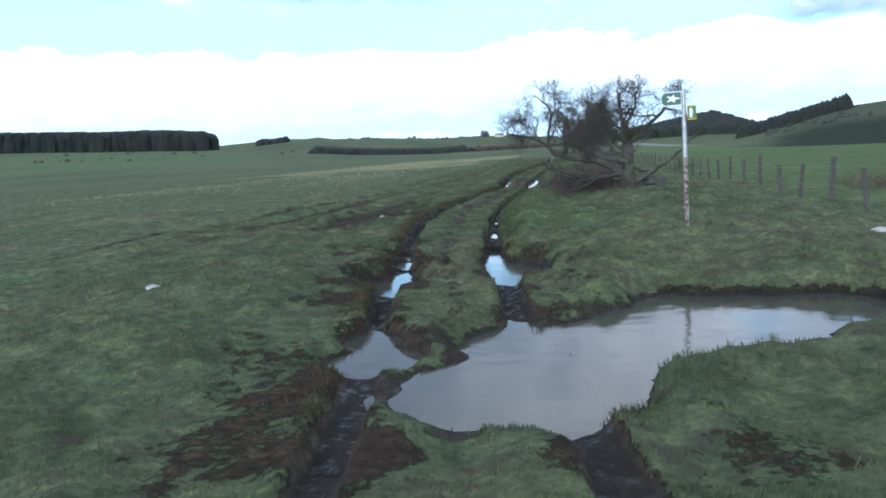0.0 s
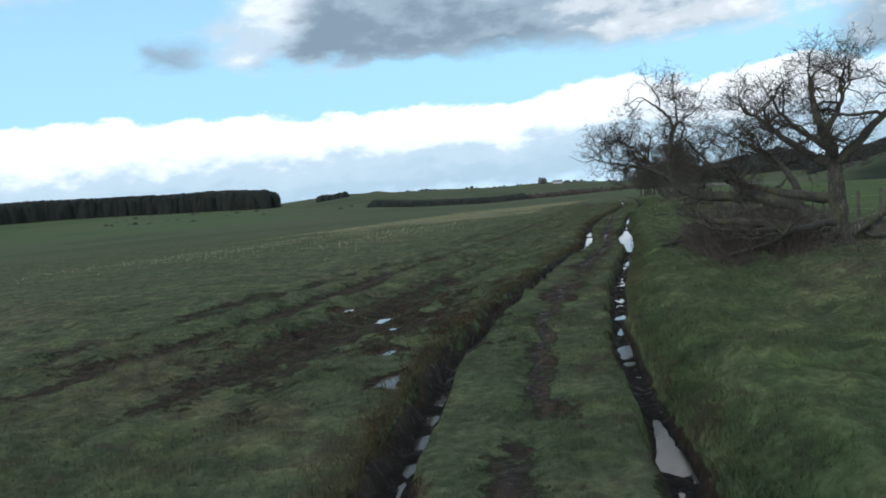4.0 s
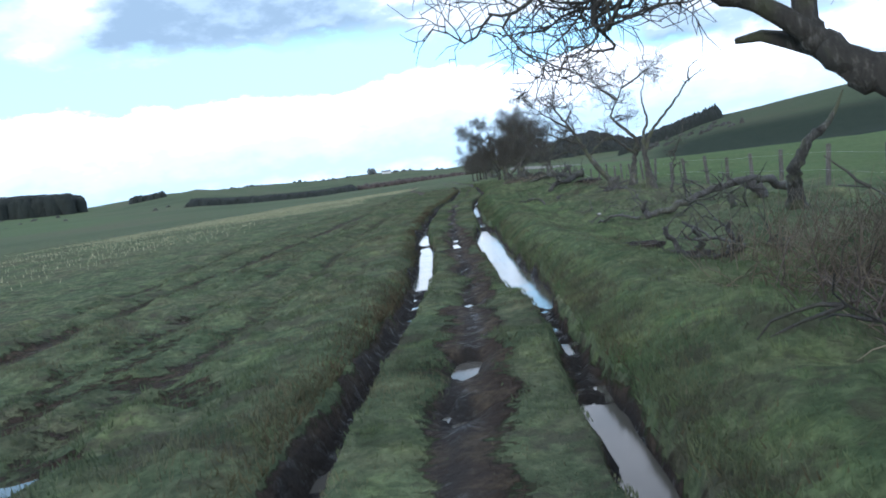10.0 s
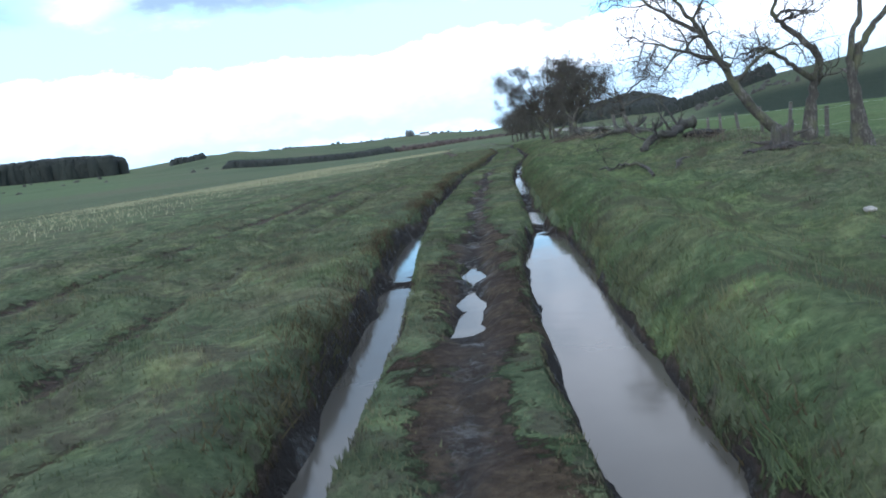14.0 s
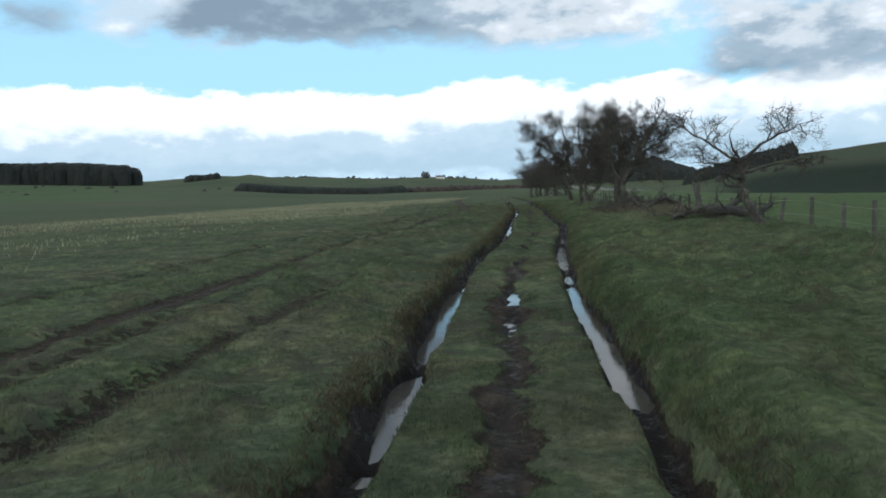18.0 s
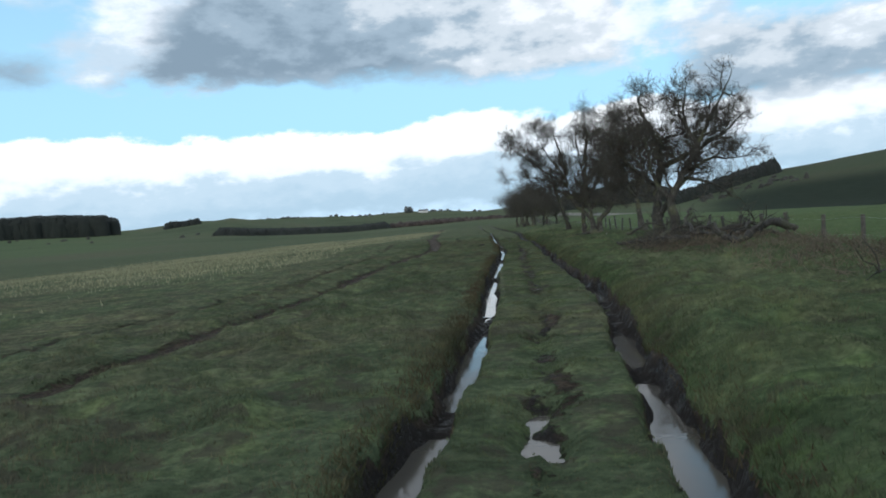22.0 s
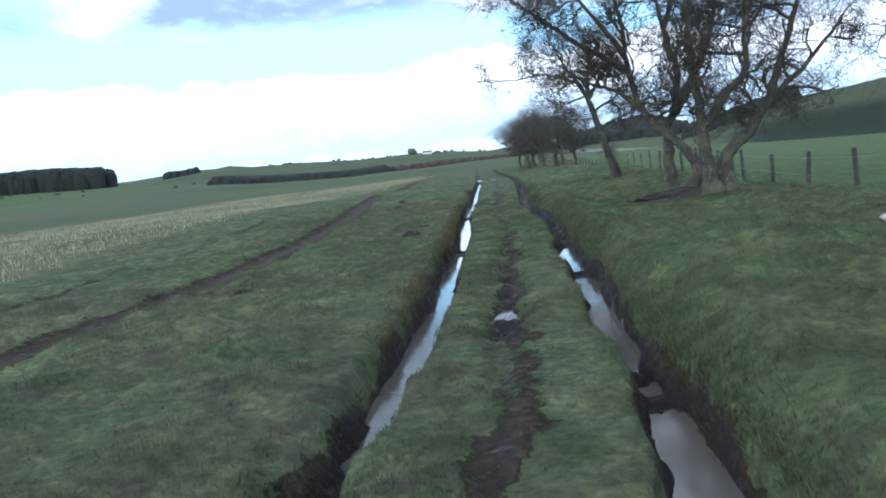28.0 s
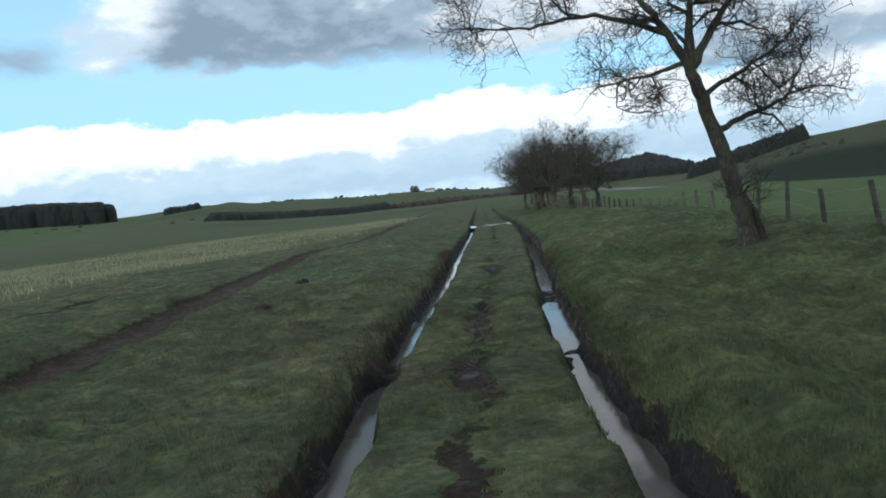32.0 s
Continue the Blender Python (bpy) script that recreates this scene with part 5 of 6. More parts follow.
# ---- fallen timber, stumps, dead stems ----
def log(label, guide, r0, r1, seed, branches=4, mat=None, name="fallen_log"):
    rng2 = random.Random(seed)
    x, y = guide[0][:2]
    root = tagged(new(name), label, "log", "fallen timber")
    zb = height(x, y)
    root.location = (x, y, zb)
    body = Tubes()
    gp = [Vector((g[0] - x, g[1] - y, height(g[0], g[1]) - zb + g[2])) for g in guide]
    pts = refined(rng2, gp, 4, 0.03)
    n = len(pts)
    rad = [(r0 + (r1 - r0) * i / (n - 1)) * (1 + 0.13 * max(-1.5, min(1.5, rng2.gauss(0, 1)))) for i in range(n)]
    body.add(pts, rad, 9)
    me = body.mesh("stem", mat or DEADWOOD)
    child("stem", me, root)
    for side, ring in ((0, 0), (1, n - 1)):
        bm2 = bmesh.new()
        bmesh.ops.create_cone(bm2, cap_ends=True, segments=9, radius1=rad[ring] * 0.97, radius2=rad[ring] * 0.8, depth=0.05)
        d = (pts[1] - pts[0]) if ring == 0 else (pts[-1] - pts[-2])
        bm2.transform(Matrix.Translation(pts[ring]) @ d.to_track_quat("Z", "Y").to_matrix().to_4x4())
        part("broken_end", bm2, DEADWOOD, root)
    for b in range(branches):
        i = rng2.randrange(n // 3, n - 1)
        snag = Tubes()
        line = grown(rng2, pts[i], Vector((rng2.gauss(0, 1), rng2.gauss(0, 1), rng2.uniform(0.1, 1.0))), rng2.uniform(0.4, 1.1), 5, 0.25, 0)
        snag.add(line, [max(rad[i] * 0.35 * (1 - 0.17 * k), 0.005) for k in range(6)], 5)
        for q in range(3):
            j = rng2.randrange(1, 5)
            twig = grown(rng2, line[j], Vector((rng2.gauss(0, 1), rng2.gauss(0, 1), rng2.uniform(-0.2, 0.8))), rng2.uniform(0.2, 0.55), 4, 0.3, 0)
            snag.add(twig, [0.012, 0.010, 0.008, 0.006, 0.004], 4)
        child("snag", snag.mesh("snag", mat or DEADWOOD), root)
    return root


def stump(label, x, y, tall, r, seed):
    rng2 = random.Random(seed)
    root = tagged(new("tree_stump"), label, "stump", "fallen timber")
    root.location = (x, y, height(x, y))
    for k in range(3):
        t = Tubes()
        a = rng2.uniform(0, 6.28)
        line = grown(rng2, Vector((math.cos(a) * r * 0.4, math.sin(a) * r * 0.4, -0.08)), Vector((math.cos(a) * 0.25, math.sin(a) * 0.25, 1)), tall * rng2.uniform(0.55, 1.0), 6, 0.14, 0.05)
        t.add(line, [r * 0.75 * (1.25 - 0.15 * i) * rng2.uniform(0.85, 1.1) for i in range(6)] + [r * 0.1], 8)
        child("splinter" if k else "bole", t.mesh("bole", DEADWOOD), root)
    for k in range(5):
        t = Tubes()
        a = rng2.uniform(0, 6.28)
        line = grown(rng2, Vector((0, 0, 0.12)), Vector((math.cos(a), math.sin(a), -0.15)), r * rng2.uniform(2.2, 3.6), 5, 0.2, 0)
        t.add(line, [r * 0.35 * (1 - 0.17 * i) for i in range(6)], 6)
        child("root", t.mesh("root", DEADWOOD), root)
    return root


log("long weathered grey trunk lying across the verge on its broken stubs", ((6.5, 28.1, 0.16), (5.9, 27.6, 0.30), (5.2, 27.0, 0.40), (4.5, 26.85, 0.40), (3.9, 26.75, 0.30), (3.35, 26.7, 0.12), (2.95, 26.7, 0.07)), 0.095, 0.06, 1, 5)
log("broken forked stub propping the fallen trunk", ((5.1, 27.0, 0.34), (5.25, 26.93, 0.2), (5.35, 26.88, 0.02)), 0.10, 0.085, 41, 1)
log("pale knobbly stub at the end of the fallen trunk", ((2.95, 26.6, 0.02), (2.88, 26.62, 0.16), (2.93, 26.6, 0.32)), 0.06, 0.045, 42, 2)
log("thin crooked grey limb lying on the grass", ((2.9, 27.0, 0.12), (2.6, 27.8, 0.2), (2.4, 28.2, 0.1), (2.15, 28.9, 0.05)), 0.035, 0.015, 2, 5)
log("dark rotten limb at the foot of a heap of stubs", ((1.85, 21.6, 0.04), (2.1, 21.25, 0.10), (2.45, 20.95, 0.09), (3.1, 20.6, 0.06)), 0.035, 0.03, 43, 3, LOGWOOD)
log("pale thin limb leaning over a heap of stubs", ((2.25, 21.9, 0.42), (2.45, 21.4, 0.28), (2.7, 20.9, 0.12), (2.85, 20.5, 0.03)), 0.018, 0.026, 44, 2)
for k, (px, py, tip, tall) in enumerate(((2.2, 21.25, 0.10, 0.26), (2.38, 21.55, -0.12, 0.36), (2.1, 21.75, -0.15, 0.40), (2.6, 21.3, 0.16, 0.24), (2.75, 21.7, 0.05, 0.3))):
    log("short pale broken stub sticking up out of the turf", ((px, py, -0.02), (px + tip * 0.4, py + 0.03, tall * 0.55), (px + tip, py, tall)), 0.042, 0.028, 45 + k, 1)
log("low pale stub with a yellowish broken top", ((3.9, 24.75, -0.02), (3.93, 24.7, 0.14), (3.88, 24.72, 0.28)), 0.055, 0.05, 51, 2)
log("thin crooked dead branch lying on the grass", ((2.0, 36.4, 0.03), (1.8, 37.0, 0.12), (1.6, 37.4, 0.09), (1.3, 38.0, 0.04)), 0.032, 0.018, 3, 2, LOGWOOD)
log("dark fallen log with a torn root end", ((4.4, 42.9, 0.32), (4.0, 42.6, 0.3), (3.6, 42.2, 0.16), (3.2, 41.9, 0.16), (2.8, 41.5, 0.08)), 0.13, 0.08, 4, 9, LOGWOOD)
stump("bleached stump of a snapped tree", 4.5, 37.3, 0.65, 0.2, 5)
stump("small pale sawn stump in the grass", 2.45, 36.5, 0.25, 0.09, 6)
stump("tall splintered dead stump", 5.05, 59.4, 1.5, 0.17, 7)
log("pile of dead limbs lying below the trees", ((4.9, 58.2, 0.25), (4.3, 57.3, 0.28), (3.9, 57.2, 0.15), (3.5, 56.6, 0.08)), 0.10, 0.05, 8, 8, LOGWOOD)
log("dark fallen trunk with one limb raised", ((5.6, 65.5, 0.26), (5.1, 65.3, 0.30), (4.7, 65.2, 0.24), (4.35, 65.15, 0.10), (4.05, 65.15, 0.09), (3.88, 65.3, 0.34), (3.66, 65.43, 0.58)), 0.085, 0.075, 9, 4, LOGWOOD)
log("thick broken bough propped in a log pile", ((5.2, 58.2, 0.05), (5.75, 58.4, 0.5), (6.3, 58.8, 0.95)), 0.13, 0.08, 21, 2, LOGWOOD)
log("broken bough standing out of a log pile", ((5.8, 57.8, 0.05), (6.35, 58.1, 0.3), (6.95, 58.5, 0.75)), 0.11, 0.07, 22, 3, LOGWOOD)
log("heavy dark log at the bottom of a pile", ((4.8, 57.9, 0.12), (5.5, 57.6, 0.2), (6.6, 57.7, 0.12)), 0.17, 0.13, 23, 3, LOGWOOD)
log("dark log lying across a pile", ((5.0, 58.7, 0.2), (5.7, 58.3, 0.36), (6.5, 58.0, 0.3)), 0.13, 0.10, 24, 4, LOGWOOD)
log("mossy fallen limb under the pair of trees", ((3.2, 70.9, 0.08), (3.7, 69.9, 0.2), (4.4, 69.4, 0.15), (5.0, 69.0, 0.10)), 0.06, 0.03, 10, 10, LOGWOOD)
log("dead branch lying in a heap of twigs", ((3.4, 70.2, 0.15), (4.1, 70.5, 0.35), (4.7, 69.9, 0.3), (5.2, 69.5, 0.2)), 0.07, 0.03, 12, 9, LOGWOOD)
log("low dead limb resting on brambles", ((3.9, 11.4, 0.45), (3.2, 11.1, 0.45), (2.8, 11.5, 0.3), (2.1, 11.6, 0.2)), 0.075, 0.03, 13, 8, LOGWOOD)
log("broken dead branches fallen on the verge", ((4.6, 16.4, 0.25), (4.0, 17.0, 0.35), (3.5, 16.9, 0.2), (3.0, 17.4, 0.12)), 0.09, 0.04, 14, 9, LOGWOOD)
log("dark heap of broken limbs below the twin trees", ((4.7, 69.3, 0.1), (5.4, 68.9, 0.35), (6.0, 69.2, 0.3), (6.6, 68.8, 0.1)), 0.07, 0.035, 19, 10, LOGWOOD)
log("dark broken limb lying across the heap", ((5.0, 67.7, 0.1), (5.6, 68.5, 0.38), (6.3, 69.3, 0.3)), 0.055, 0.03, 20, 8, LOGWOOD)
log("pale leaning stub of a dead limb with a thin fork", ((1.2, 15.2, 0.02), (1.45, 15.25, 0.36), (1.8, 15.3, 0.66), (2.3, 15.35, 0.55), (2.8, 15.3, 0.3)), 0.055, 0.02, 31, 5)
log("rotten brown root lying in the grass", ((0.98, 14.9, 0.05), (1.3, 15.1, 0.10), (1.6, 15.2, 0.06), (2.0, 15.3, 0.03)), 0.04, 0.02, 32, 3, LOGWOOD)
log("long dark log along the front of a brush heap", ((2.7, 72.6, 0.1), (3.1, 71.3, 0.14), (3.5, 70.2, 0.18), (4.1, 68.9, 0.1)), 0.035, 0.055, 33, 6, LOGWOOD)
log("pale crooked limb lying on a brush heap", ((4.6, 70.6, 0.85), (4.35, 70.2, 0.55), (4.3, 69.7, 0.42), (4.4, 69.2, 0.25), (4.7, 68.7, 0.1)), 0.04, 0.055, 34, 3)
log("short sawn log beside a brush heap", ((5.9, 70.9, 0.14), (6.4, 70.7, 0.16), (7.0, 70.6, 0.13)), 0.11, 0.10, 35, 0, LOGWOOD)
log("dark crooked branch on top of a brush heap", ((3.1, 72.9, 0.3), (3.6, 72.4, 0.55), (4.2, 72.2, 0.5), (4.9, 71.7, 0.6)), 0.04, 0.02, 36, 7, LOGWOOD)
stump("torn root plate of the old hawthorn", 5.3, 13.2, 0.8, 0.3, 15)


def mound(label, x, y, rx, ry, tall, mat, seed):
    bm2 = bmesh.new()
    bmesh.ops.create_icosphere(bm2, subdivisions=4, radius=1)
    for v in bm2.verts:
        k = 1 + 0.25 * noise.fractal(v.co * 2.1 + Vector((seed, 0, 0)), 0.8, 2.0, 4)
        v.co = Vector((v.co.x * rx * k, v.co.y * ry * k, v.co.z * tall * k))
    bm2.transform(Matrix.Translation((x, y, height(x, y) - 0.06)))
    ob = part("soil_mound", bm2, mat)
    return tagged(ob, label, "soil mound")


mound("bare dark soil round the roots of the big tree", 4.2, 93.9, 1.0, 0.6, 0.20, SOIL, 1)
mound("bare dark soil below the leaning hawthorn", 4.6, 51.9, 0.7, 0.5, 0.12, SOIL, 2)
mound("dark soil heap round a snapped stump", 4.5, 37.2, 0.7, 0.5, 0.14, SOIL, 3)
mound("bare dark earth scar in the turf", 1.9, 21.6, 0.7, 0.14, 0.10, SOIL, 6)
mound("bare dark earth scar in the turf", 1.8, 23.1, 0.45, 0.12, 0.09, SOIL, 7)
for px, py, r, tall in ((-2.26, 90.6, 0.2, 0.10), (-2.22, 92.8, 0.17, 0.09), (-4.16, 101.5, 0.16, 0.08), (-4.5, 105.0, 0.15, 0.08), (-3.7, 84.3, 0.16, 0.07)):
    mound("small brown molehill in the pasture", px, py, r, r, tall + 0.06, SOIL, int(py))
mound("dark soil at the torn root end of a log", 4.6, 43.0, 0.6, 0.4, 0.2, SOIL, 4)


def thicket(name, label, x0, x1, y0, y1, count, tall, mat, seed, lean=0.6):
    rng2 = random.Random(seed)
    t = Tubes()
    for k in range(count):
        px, py = rng2.uniform(x0, x1), rng2.uniform(y0, y1)
        e = max(abs((px - (x0 + x1) / 2) / ((x1 - x0) / 2)), abs((py - (y0 + y1) / 2) / ((y1 - y0) / 2)))
        if rng2.random() < e ** 3:
            continue
        s = Vector((px, py, 0))
        d = Vector((rng2.gauss(0, lean), rng2.gauss(0, lean), 1))
        t.add(grown(rng2, s, d, tall * rng2.uniform(0.5, 1.2), 4, 0.22, -0.12), [0.006, 0.005, 0.005, 0.004, 0.002], 3)
    v = np.array([tuple(q) for q in t.v])
    foot = land(v[:, 0], v[:, 1], False)[0]
    v[:, 2] += foot
    ob = new(name, mesh_from(name, v, t.f, mat, True))
    return tagged(ob, label, "brambles", kind="stuff")


thicket("brambles", "tangle of reddish dead bramble stems on the verge", 1.3, 4.6, 10.5, 17.5, 2600, 0.6, WEED, 1)
thicket("dead_weeds", "upright pale dead weed stems on the verge", 1.5, 4.0, 11.8, 15.6, 2500, 1.0, WEED, 11, 0.25)
thicket("brushwood", "dark tangled twigs under the dead weeds", 1.3, 4.4, 13.0, 17.5, 450, 0.45, TWIG, 14, 1.5)
thicket("brambles", "flattened brown dead bracken over the verge", 1.3, 5.2, 12.0, 20.5, 4200, 0.34, RUSH, 12, 1.3)
thicket("brambles", "tall dead weed stems under the bent trees", 2.0, 5.0, 15.0, 21.0, 1300, 0.8, RUSH, 2, 0.35)
thicket("brambles", "low dead bramble stems along the hedge line", 3.0, 6.4, 57.0, 69.0, 5200, 0.4, RUSH, 3, 1.0)
thicket("brambles", "low dead stems round the twin trees", 2.5, 6.2, 66.5, 72.5, 3600, 0.5, RUSH, 4, 1.0)
thicket("brambles", "brown dead stems round the leaning trees", 3.2, 6.4, 39.5, 44.5, 700, 0.35, RUSH, 5)
thicket("brushwood", "heap of dark fallen twigs below the twin trees", 3.0, 6.6, 68.0, 71.6, 1500, 0.75, TWIG, 7, 1.6)
thicket("brushwood", "long brush heap of dark twigs beside the twin trees", 2.6, 5.8, 68.9, 73.4, 3000, 0.6, TWIG, 15, 1.5)
thicket("brushwood", "dark fallen twigs round the dead limbs", 3.2, 5.6, 27.2, 30.2, 500, 0.6, TWIG, 8, 1.6)
thicket("brushwood", "dark fallen twigs below the snapped stump", 4.4, 7.2, 56.6, 59.6, 900, 0.6, TWIG, 9, 1.6)
thicket("brambles", "dark bramble patch behind the post and wire fence", 11.0, 15.0, 10.0, 14.0, 1200, 0.7, RUSH, 6)


# ---- post and wire fence ----
def fence():
    root = tagged(new("wire_fence"), "post and wire fence of weathered grey wooden posts", "fence")
    rng2 = random.Random(77)
    tops = []
    meshes = []
    for k in range(4):
        bm2 = bmesh.new()
        bmesh.ops.create_cone(bm2, cap_ends=True, segments=9, radius1=0.068, radius2=0.060, depth=1.5)
        bmesh.ops.bevel(bm2, geom=[e for e in bm2.edges if all(v.co.z > 0.7 for v in e.verts)], offset=0.012, segments=1, affect="EDGES")
        for v in bm2.verts:
            v.co.x += 0.012 * noise.noise(v.co * 3 + Vector((k * 5, 0, 0)))
        me = bpy.data.meshes.new("post")
        bm2.to_mesh(me)
        bm2.free()
        me.materials.append(POSTWOOD)
        meshes.append(me)
    known = [3.4, 5.7, 8.4, 10.7, 13.2, 15.7, 18.4, 21.0, 23.5, 26.0, 28.7, 31.4, 34.2, 36.4, 38.6, 40.8, 43.6, 45.6, 48.3, 50.9, 53.5, 55.9, 57.8, 60.2, 63.0, 65.9, 68.8, 71.0, 73.4, 75.6, 78.0, 80.1, 82.3, 85.2, 88.1, 91.0, 93.7, 96.6, 99.4, 102.0, 104.8, 107.1, 109.8, 112.2, 114.7, 117.2, 119.9, 122.4, 124.8]
    while known[-1] < 228:
        known.append(known[-1] + rng2.uniform(2.3, 2.8))
    for yy in known:
        px = float(np.interp(yy, [0, 65, 75, 100, 108, 125, 230], [8.9, 8.8, 8.35, 8.4, 8.0, 8.0, 6.4]))
        pz = height(px, yy)
        ob = new("post", rng2.choice(meshes))
        ob.parent = root
        tall = rng2.uniform(0.98, 1.18)
        ob.matrix_basis = pose(px, yy, pz + tall - 0.75, rng2.gauss(0, 2.5), rng2.gauss(0, 3.5), rng2.uniform(0, 360))
        tops.append((px, yy, pz))
    for h in (0.45, 0.92):
        t = Tubes()
        pts, rad = [], []
        for px, py, pz in tops:
            pts.append(Vector((px - 0.055, py, pz + h)))
            rad.append(0.0012)
        t.add(pts, rad, 4)
        child("wire", t.mesh("wire", STEEL), root)


fence()


# ---- way sign at the ford ----
def panel(root, centre, w, h, tip, turn, face, border, mark, label):
    """A finger board with one clipped end, a pale border and a plain pictogram."""
    outline = [(-w / 2, -h / 2), (w / 2, -h / 2), (w / 2, h / 2), (-w / 2, h / 2), (-w / 2 - tip, h / 4), (-w / 2 - tip, -h / 4)]

    def slab(scale_x, scale_y, thick, mat, name, parent, pts=outline):
        bm2 = bmesh.new()
        vs = [bm2.verts.new((a * scale_x, -thick / 2, b * scale_y)) for a, b in pts]
        f2 = bm2.faces.new(vs)
        ext = bmesh.ops.extrude_face_region(bm2, geom=[f2])
        bmesh.ops.translate(bm2, vec=(0, thick, 0), verts=[v for v in ext["geom"] if isinstance(v, bmesh.types.BMVert)])
        bmesh.ops.recalc_face_normals(bm2, faces=bm2.faces)
        return part(name, bm2, mat, parent)

    board = slab(1, 1, 0.010, border, "sign_panel", root)
    tagged(board, label)
    board.matrix_basis = pose(*centre, 0, 0, turn)
    slab(0.93, 0.86, 0.016, face, "sign_face", board)
    slab(1, 1, 0.022, SIGN_WHITE, "pictogram", board, mark)


def way_sign():
    root = tagged(new("way_sign"), "rusty galvanised signpost with a green board and a lime board", "signpost")
    x, y = 4.36, -0.95
    root.location = (x, y, height(x, y))
    root.rotation_euler = (0, radians(-0.8), 0)

    def tube(name, r, z0, z1, mat, label="", segs=14):
        bm2 = bmesh.new()
        bmesh.ops.create_cone(bm2, cap_ends=True, segments=segs, radius1=r, radius2=r, depth=z1 - z0)
        bmesh.ops.translate(bm2, vec=(0, 0, (z0 + z1) / 2), verts=bm2.verts)
        return part(name, bm2, mat, root, label)

    tube("pole", 0.038, 1.25, 2.48, STEEL)
    tube("lower_pole", 0.036, -0.3, 1.25, RUST, "rusty flaking lower pole")
    for z in (0.42, 0.86, 1.27):
        tube("collar", 0.047, z - 0.035, z + 0.035, RUST)
    tube("cap", 0.042, 2.48, 2.50, STEEL)
    star = [(0.14, 0.0), (0.03, 0.03), (0.02, 0.075), (-0.02, 0.035), (-0.11, 0.05), (-0.045, 0.0), (-0.11, -0.055), (-0.02, -0.03), (0.03, -0.07), (0.04, -0.02)]
    panel(root, (-0.19, -0.05, 2.34), 0.30, 0.25, 0.05, -12, SIGN_GREEN, SIGN_WHITE, star, "green finger board with a plain white shape")
    panel(root, (0.13, -0.03, 2.08), 0.17, 0.25, -0.0, 25, SIGN_LIME, SIGN_YELLOW, [(-0.05, -0.09), (0.0, -0.09), (0.02, 0.02), (0.0, 0.08), (-0.05, 0.08), (-0.06, 0.0)], "lime board with a yellow edge and a plain white shape")


way_sign()


def stone(x, y, r, seed, label):
    bm2 = bmesh.new()
    bmesh.ops.create_icosphere(bm2, subdivisions=3, radius=r)
    for v in bm2.verts:
        v.co *= 1 + 0.3 * noise.noise(v.co * (2 / r) * 0.5 + Vector((seed, 0, 0)))
        v.co.z *= 0.55
    bm2.transform(Matrix.Translation((x, y, height(x, y) + r * 0.2)))
    tagged(part("stone", bm2, STONE), label, "stone", "loose stones")


for k, (px, py, r) in enumerate(((-3.5, -5.4, 0.10), (7.2, -1.9, 0.16), (7.7, -1.6, 0.12), (2.62, 30.1, 0.05), (5.8, 80.5, 0.06), (4.7, 82.5, 0.10), (3.9, 83.1, 0.08))):
    stone(px, py, r, k, "pale rounded fieldstone lying in the grass")


# ---- far woods, hedges, skyline ----
def on_bearing(az, r):
    a = radians(az)
    return MIDX + r * math.sin(a), MIDY + r * math.cos(a)


def cones(name, label, places, mat, kind="stuff", category="wood", rings=((-0.05, 1.05), (0.35, 0.85), (0.7, 0.5))):
    """places: x, y, z, height, radius. Ragged firs or scrub domes far off."""
    rng2 = random.Random(len(places))
    v, f = [], []
    for x, y, z, h, r in places:
        s = len(v)
        for lz, lr in rings:
            for k in range(6):
                a = k * 1.047 + rng2.random()
                rr = r * lr * rng2.uniform(0.7, 1.15)
                v.append((x + math.cos(a) * rr, y + math.sin(a) * rr, z + h * lz * rng2.uniform(0.9, 1.1)))
        v.append((x, y, z + h * rng2.uniform(0.92, 1.08)))
        for ring in range(len(rings) - 1):
            for k in range(6):
                k2 = (k + 1) % 6
                a, b, c, d = s + ring * 6 + k, s + ring * 6 + k2, s + ring * 6 + 6 + k2, s + ring * 6 + 6 + k
                f += [(a, b, c), (a, c, d)]
        for k in range(6):
            f.append((s + 6 * len(rings) - 6 + k, s + 6 * len(rings) - 6 + (k + 1) % 6, s + 6 * len(rings)))
    return tagged(new(name, mesh_from(name, v, f, mat, True)), label, category, kind=kind)


def patch_of(seed, az0, az1, r0, r1, count, tall, radius, jitter=0.15, r_at=None):
    rng2 = random.Random(seed)
    px, py, hh = [], [], []
    for k in range(count):
        az = rng2.uniform(az0, az1)
        r = (r_at(az) if r_at else 0) + rng2.uniform(r0, r1)
        x, y = on_bearing(az, r)
        px.append(x), py.append(y), hh.append(tall * (1 + rng2.gauss(0, jitter)))
    pz = far_height(np.array(px), np.array(py))
    return [(x, y, z - 0.5, h, radius * rng2.uniform(0.8, 1.3)) for x, y, z, h in zip(px, py, pz, hh)]


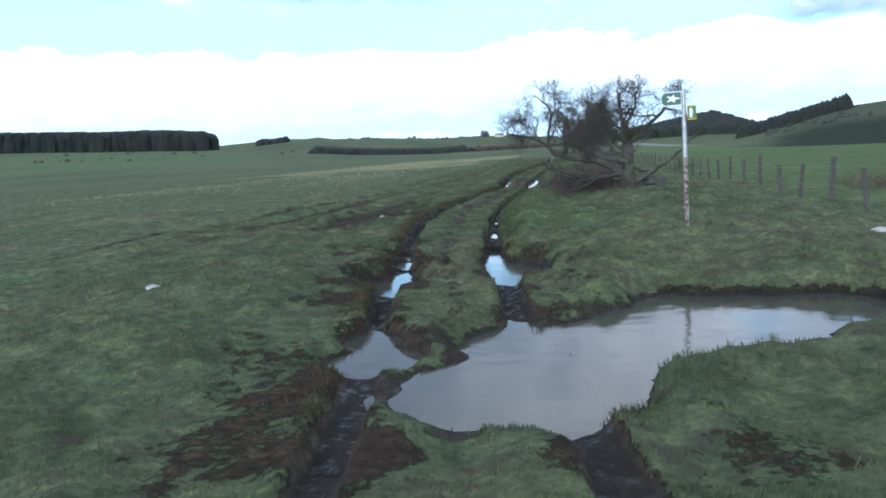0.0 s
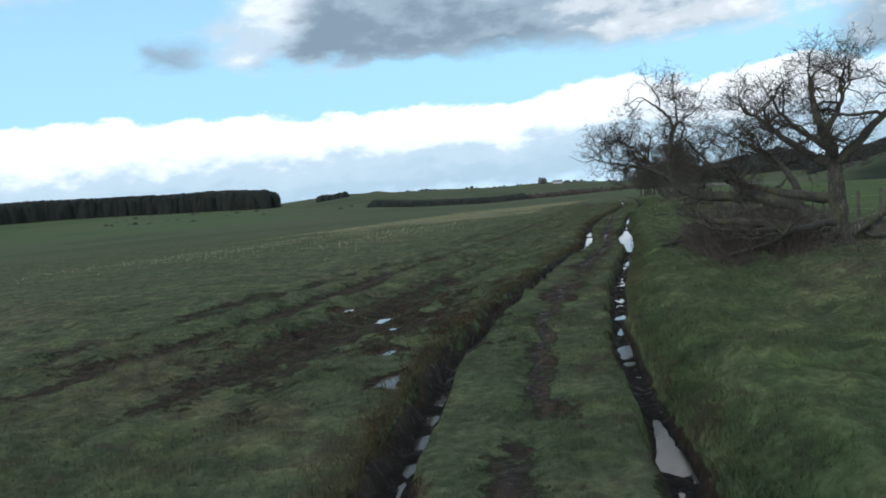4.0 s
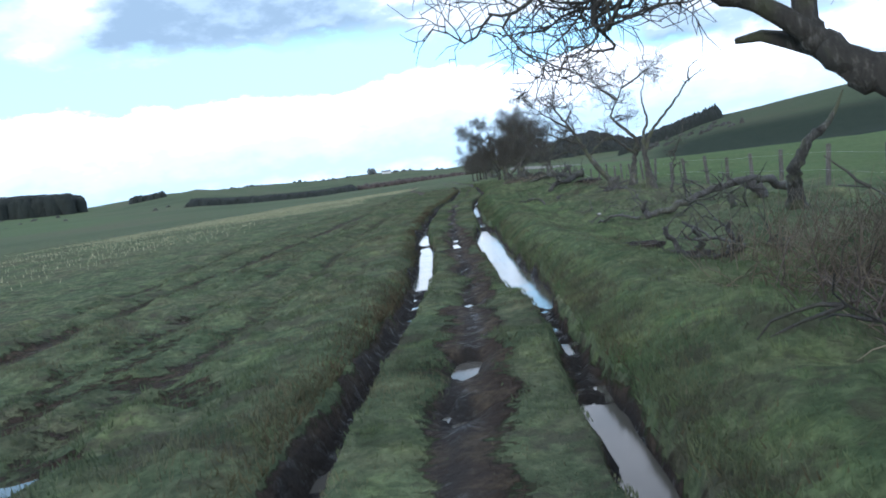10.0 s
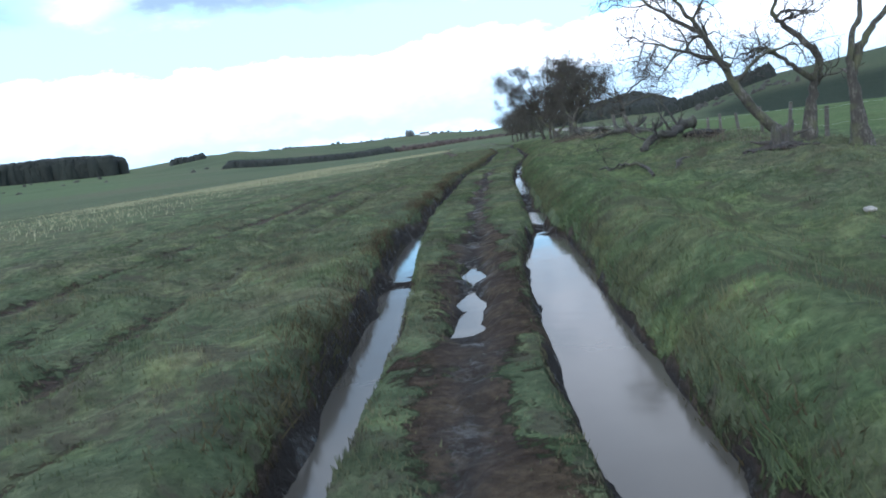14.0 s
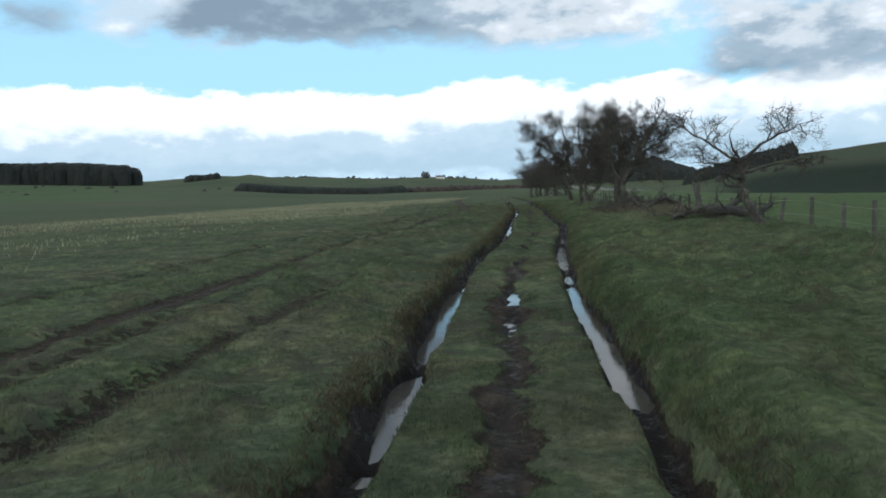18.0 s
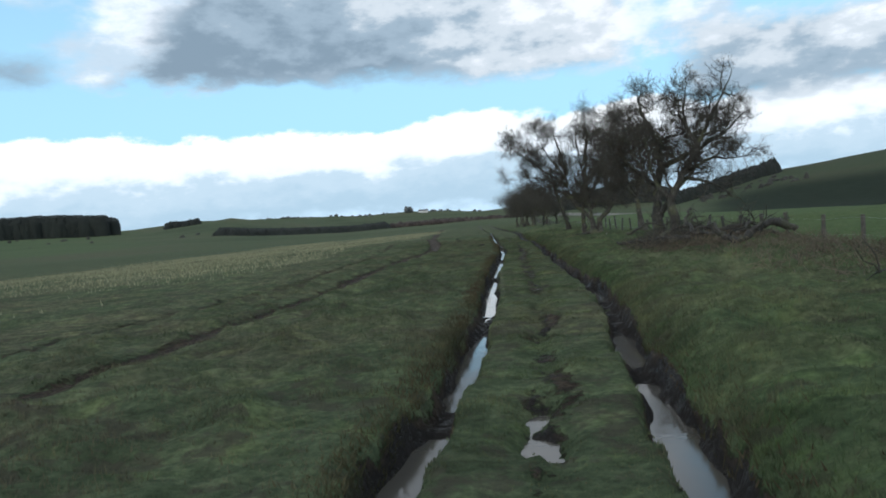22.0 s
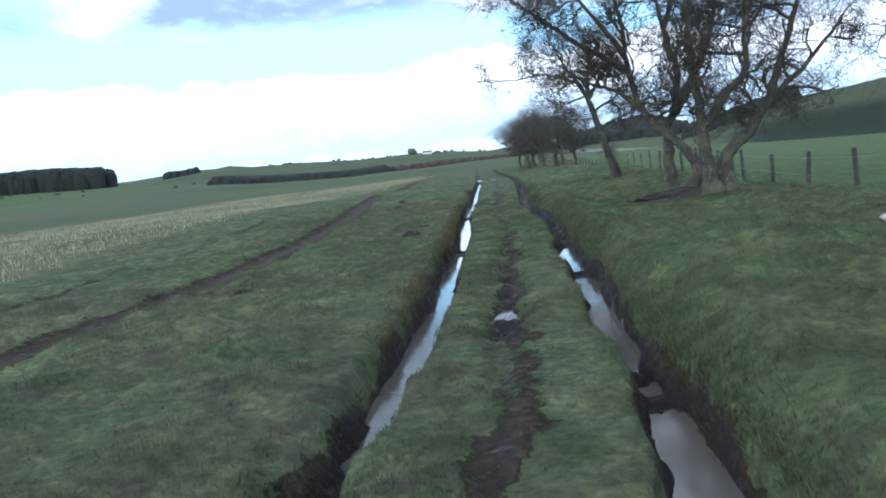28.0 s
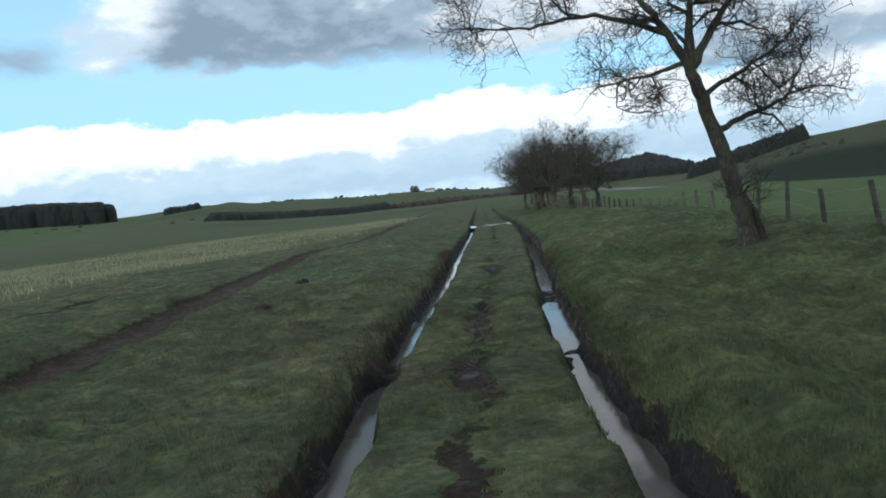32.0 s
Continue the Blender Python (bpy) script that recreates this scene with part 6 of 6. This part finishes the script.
def field_wall():
    """Long pale field wall in the valley, following the ground."""
    root = tagged(new("field_wall"), "long pale stone field wall far across the pasture", "wall", kind="structure")
    azs = np.linspace(4.0, 10.8, 60)
    xs_w, ys_w = np.array([on_bearing(a, 400 + 6 * math.sin(a * 1.7)) for a in azs]).T
    zs_w = far_height(xs_w, ys_w)
    for k in range(0, 60, 4):
        m = min(k + 5, 60)
        if m - k < 2:
            continue
        bm2 = bmesh.new()
        prev = None
        for i in range(k, m):
            top = 1.45 + 0.12 * math.sin(i * 2.3)
            q = [bm2.verts.new((xs_w[i], ys_w[i] + dy, zs_w[i] + dz)) for dy, dz in ((-0.4, -0.5), (-0.25, top), (0.25, top), (0.4, -0.5))]
            if prev:
                for j in range(3):
                    bm2.faces.new((prev[j], prev[j + 1], q[j + 1], q[j]))
            prev = q
        bmesh.ops.recalc_face_normals(bm2, faces=bm2.faces)
        part("wall_length", bm2, DRYSTONE, root)


field_wall()


def farmhouse():
    """Low pale house among trees on the far skyline."""
    hx, hy = on_bearing(-5.95, 2070)
    hz = float(far_height(np.array([hx]), np.array([hy]))[0])
    root = tagged(new("farmhouse"), "low pale farmhouse with a slate roof on the skyline", "house")
    root.location = (hx, hy, hz)
    bm2 = bmesh.new()
    bmesh.ops.create_cube(bm2, size=1)
    bm2.transform(Matrix.Translation((0, 0, 2)) @ Matrix.Diagonal((26, 9, 7, 1)))
    part("walls", bm2, WALLPAINT, root)
    bm2 = bmesh.new()
    ends = [[bm2.verts.new((x, y, z)) for y, z in ((-5, 5.5), (0, 9.5), (5, 5.5))] for x in (-13.6, 13.6)]
    bm2.faces.new(ends[0]), bm2.faces.new(ends[1][::-1])
    for k in range(3):
        bm2.faces.new((ends[0][k], ends[1][k], ends[1][(k + 1) % 3], ends[0][(k + 1) % 3]))
    bmesh.ops.recalc_face_normals(bm2, faces=bm2.faces)
    part("roof", bm2, SLATE, root)
    for x in (-10, 9):
        bm2 = bmesh.new()
        bmesh.ops.create_cube(bm2, size=1)
        bm2.transform(Matrix.Translation((x, 0, 10)) @ Matrix.Diagonal((1.4, 1.4, 3, 1)))
        part("chimney", bm2, WALLPAINT, root)


farmhouse()
ROUNDED = ((-0.05, 0.45), (0.3, 0.95), (0.62, 0.95), (0.88, 0.55))
RUSSET = mottled("russet_hedge", (0.030, 0.022, 0.018), (0.055, 0.042, 0.034), 0.2, 0.95, 0, 0.0)
# Skyline trees painted paler and greyer, the distance haze put into their colour.
HAZYTREES = mottled("hazed_bare_trees", (0.060, 0.068, 0.066), (0.10, 0.108, 0.104), 0.1, 0.95, 0, 0.0)
cones("conifer_wood", "dark conifer plantation along the valley side", patch_of(1, -60, -29.4, 1290, 1400, 8500, 30.0, 11, 0.03) + patch_of(23, -29.7, -28.7, 1300, 1390, 190, 25, 8, 0.06), CONIFER, rings=((-0.05, 1.0), (0.7, 1.05), (0.96, 0.8)))
cones("shelter_belt", "long low dark shelter belt beyond the field", patch_of(2, -21.55, -9, 760, 800, 3400, 8, 6.0, 0.05), CONIFER)
cones("far_hedge", "long low russet hedge beyond the field", patch_of(22, -9, 2, 780, 800, 900, 4.6, 3.6, 0.25), RUSSET, rings=ROUNDED)
cones("far_copse", "small dark copse on the skyline", patch_of(3, -25.2, -22.9, 1500, 1540, 160, 13, 7, 0.1), CONIFER)
cones("hill_wood", "dark wood covering a rounded hill", patch_of(4, 4.5, 13.2, 1000, 1420, 2600, 14, 9, 0.1), CONIFER)
cones("ridge_wood", "dark strip of wood below the ridge", patch_of(5, 12.9, 20.1, -25, 15, 1300, 11, 5, 0.12, lambda az: 730 + (az - 12.9) * 4), CONIFER)
cones("skyline_trees", "scattered small trees on the far skyline", patch_of(6, -18.5, 2.5, 2100, 2200, 130, 3.6, 4.5, 0.5), HAZYTREES, rings=ROUNDED)
cones("skyline_trees", "clump of taller trees on the far skyline", patch_of(7, -7.3, -6.8, 2080, 2120, 8, 15, 7, 0.2), HAZYTREES, rings=ROUNDED)
cones("field_bushes", "scattered dark bushes across the far pasture", patch_of(8, -42, -22, 700, 1200, 34, 2.4, 3.2, 0.4), SCRUB)
cones("hill_scrub", "scattered scrub on the hillside", patch_of(9, 15, 22, 600, 680, 40, 2.6, 3, 0.4), SCRUB)
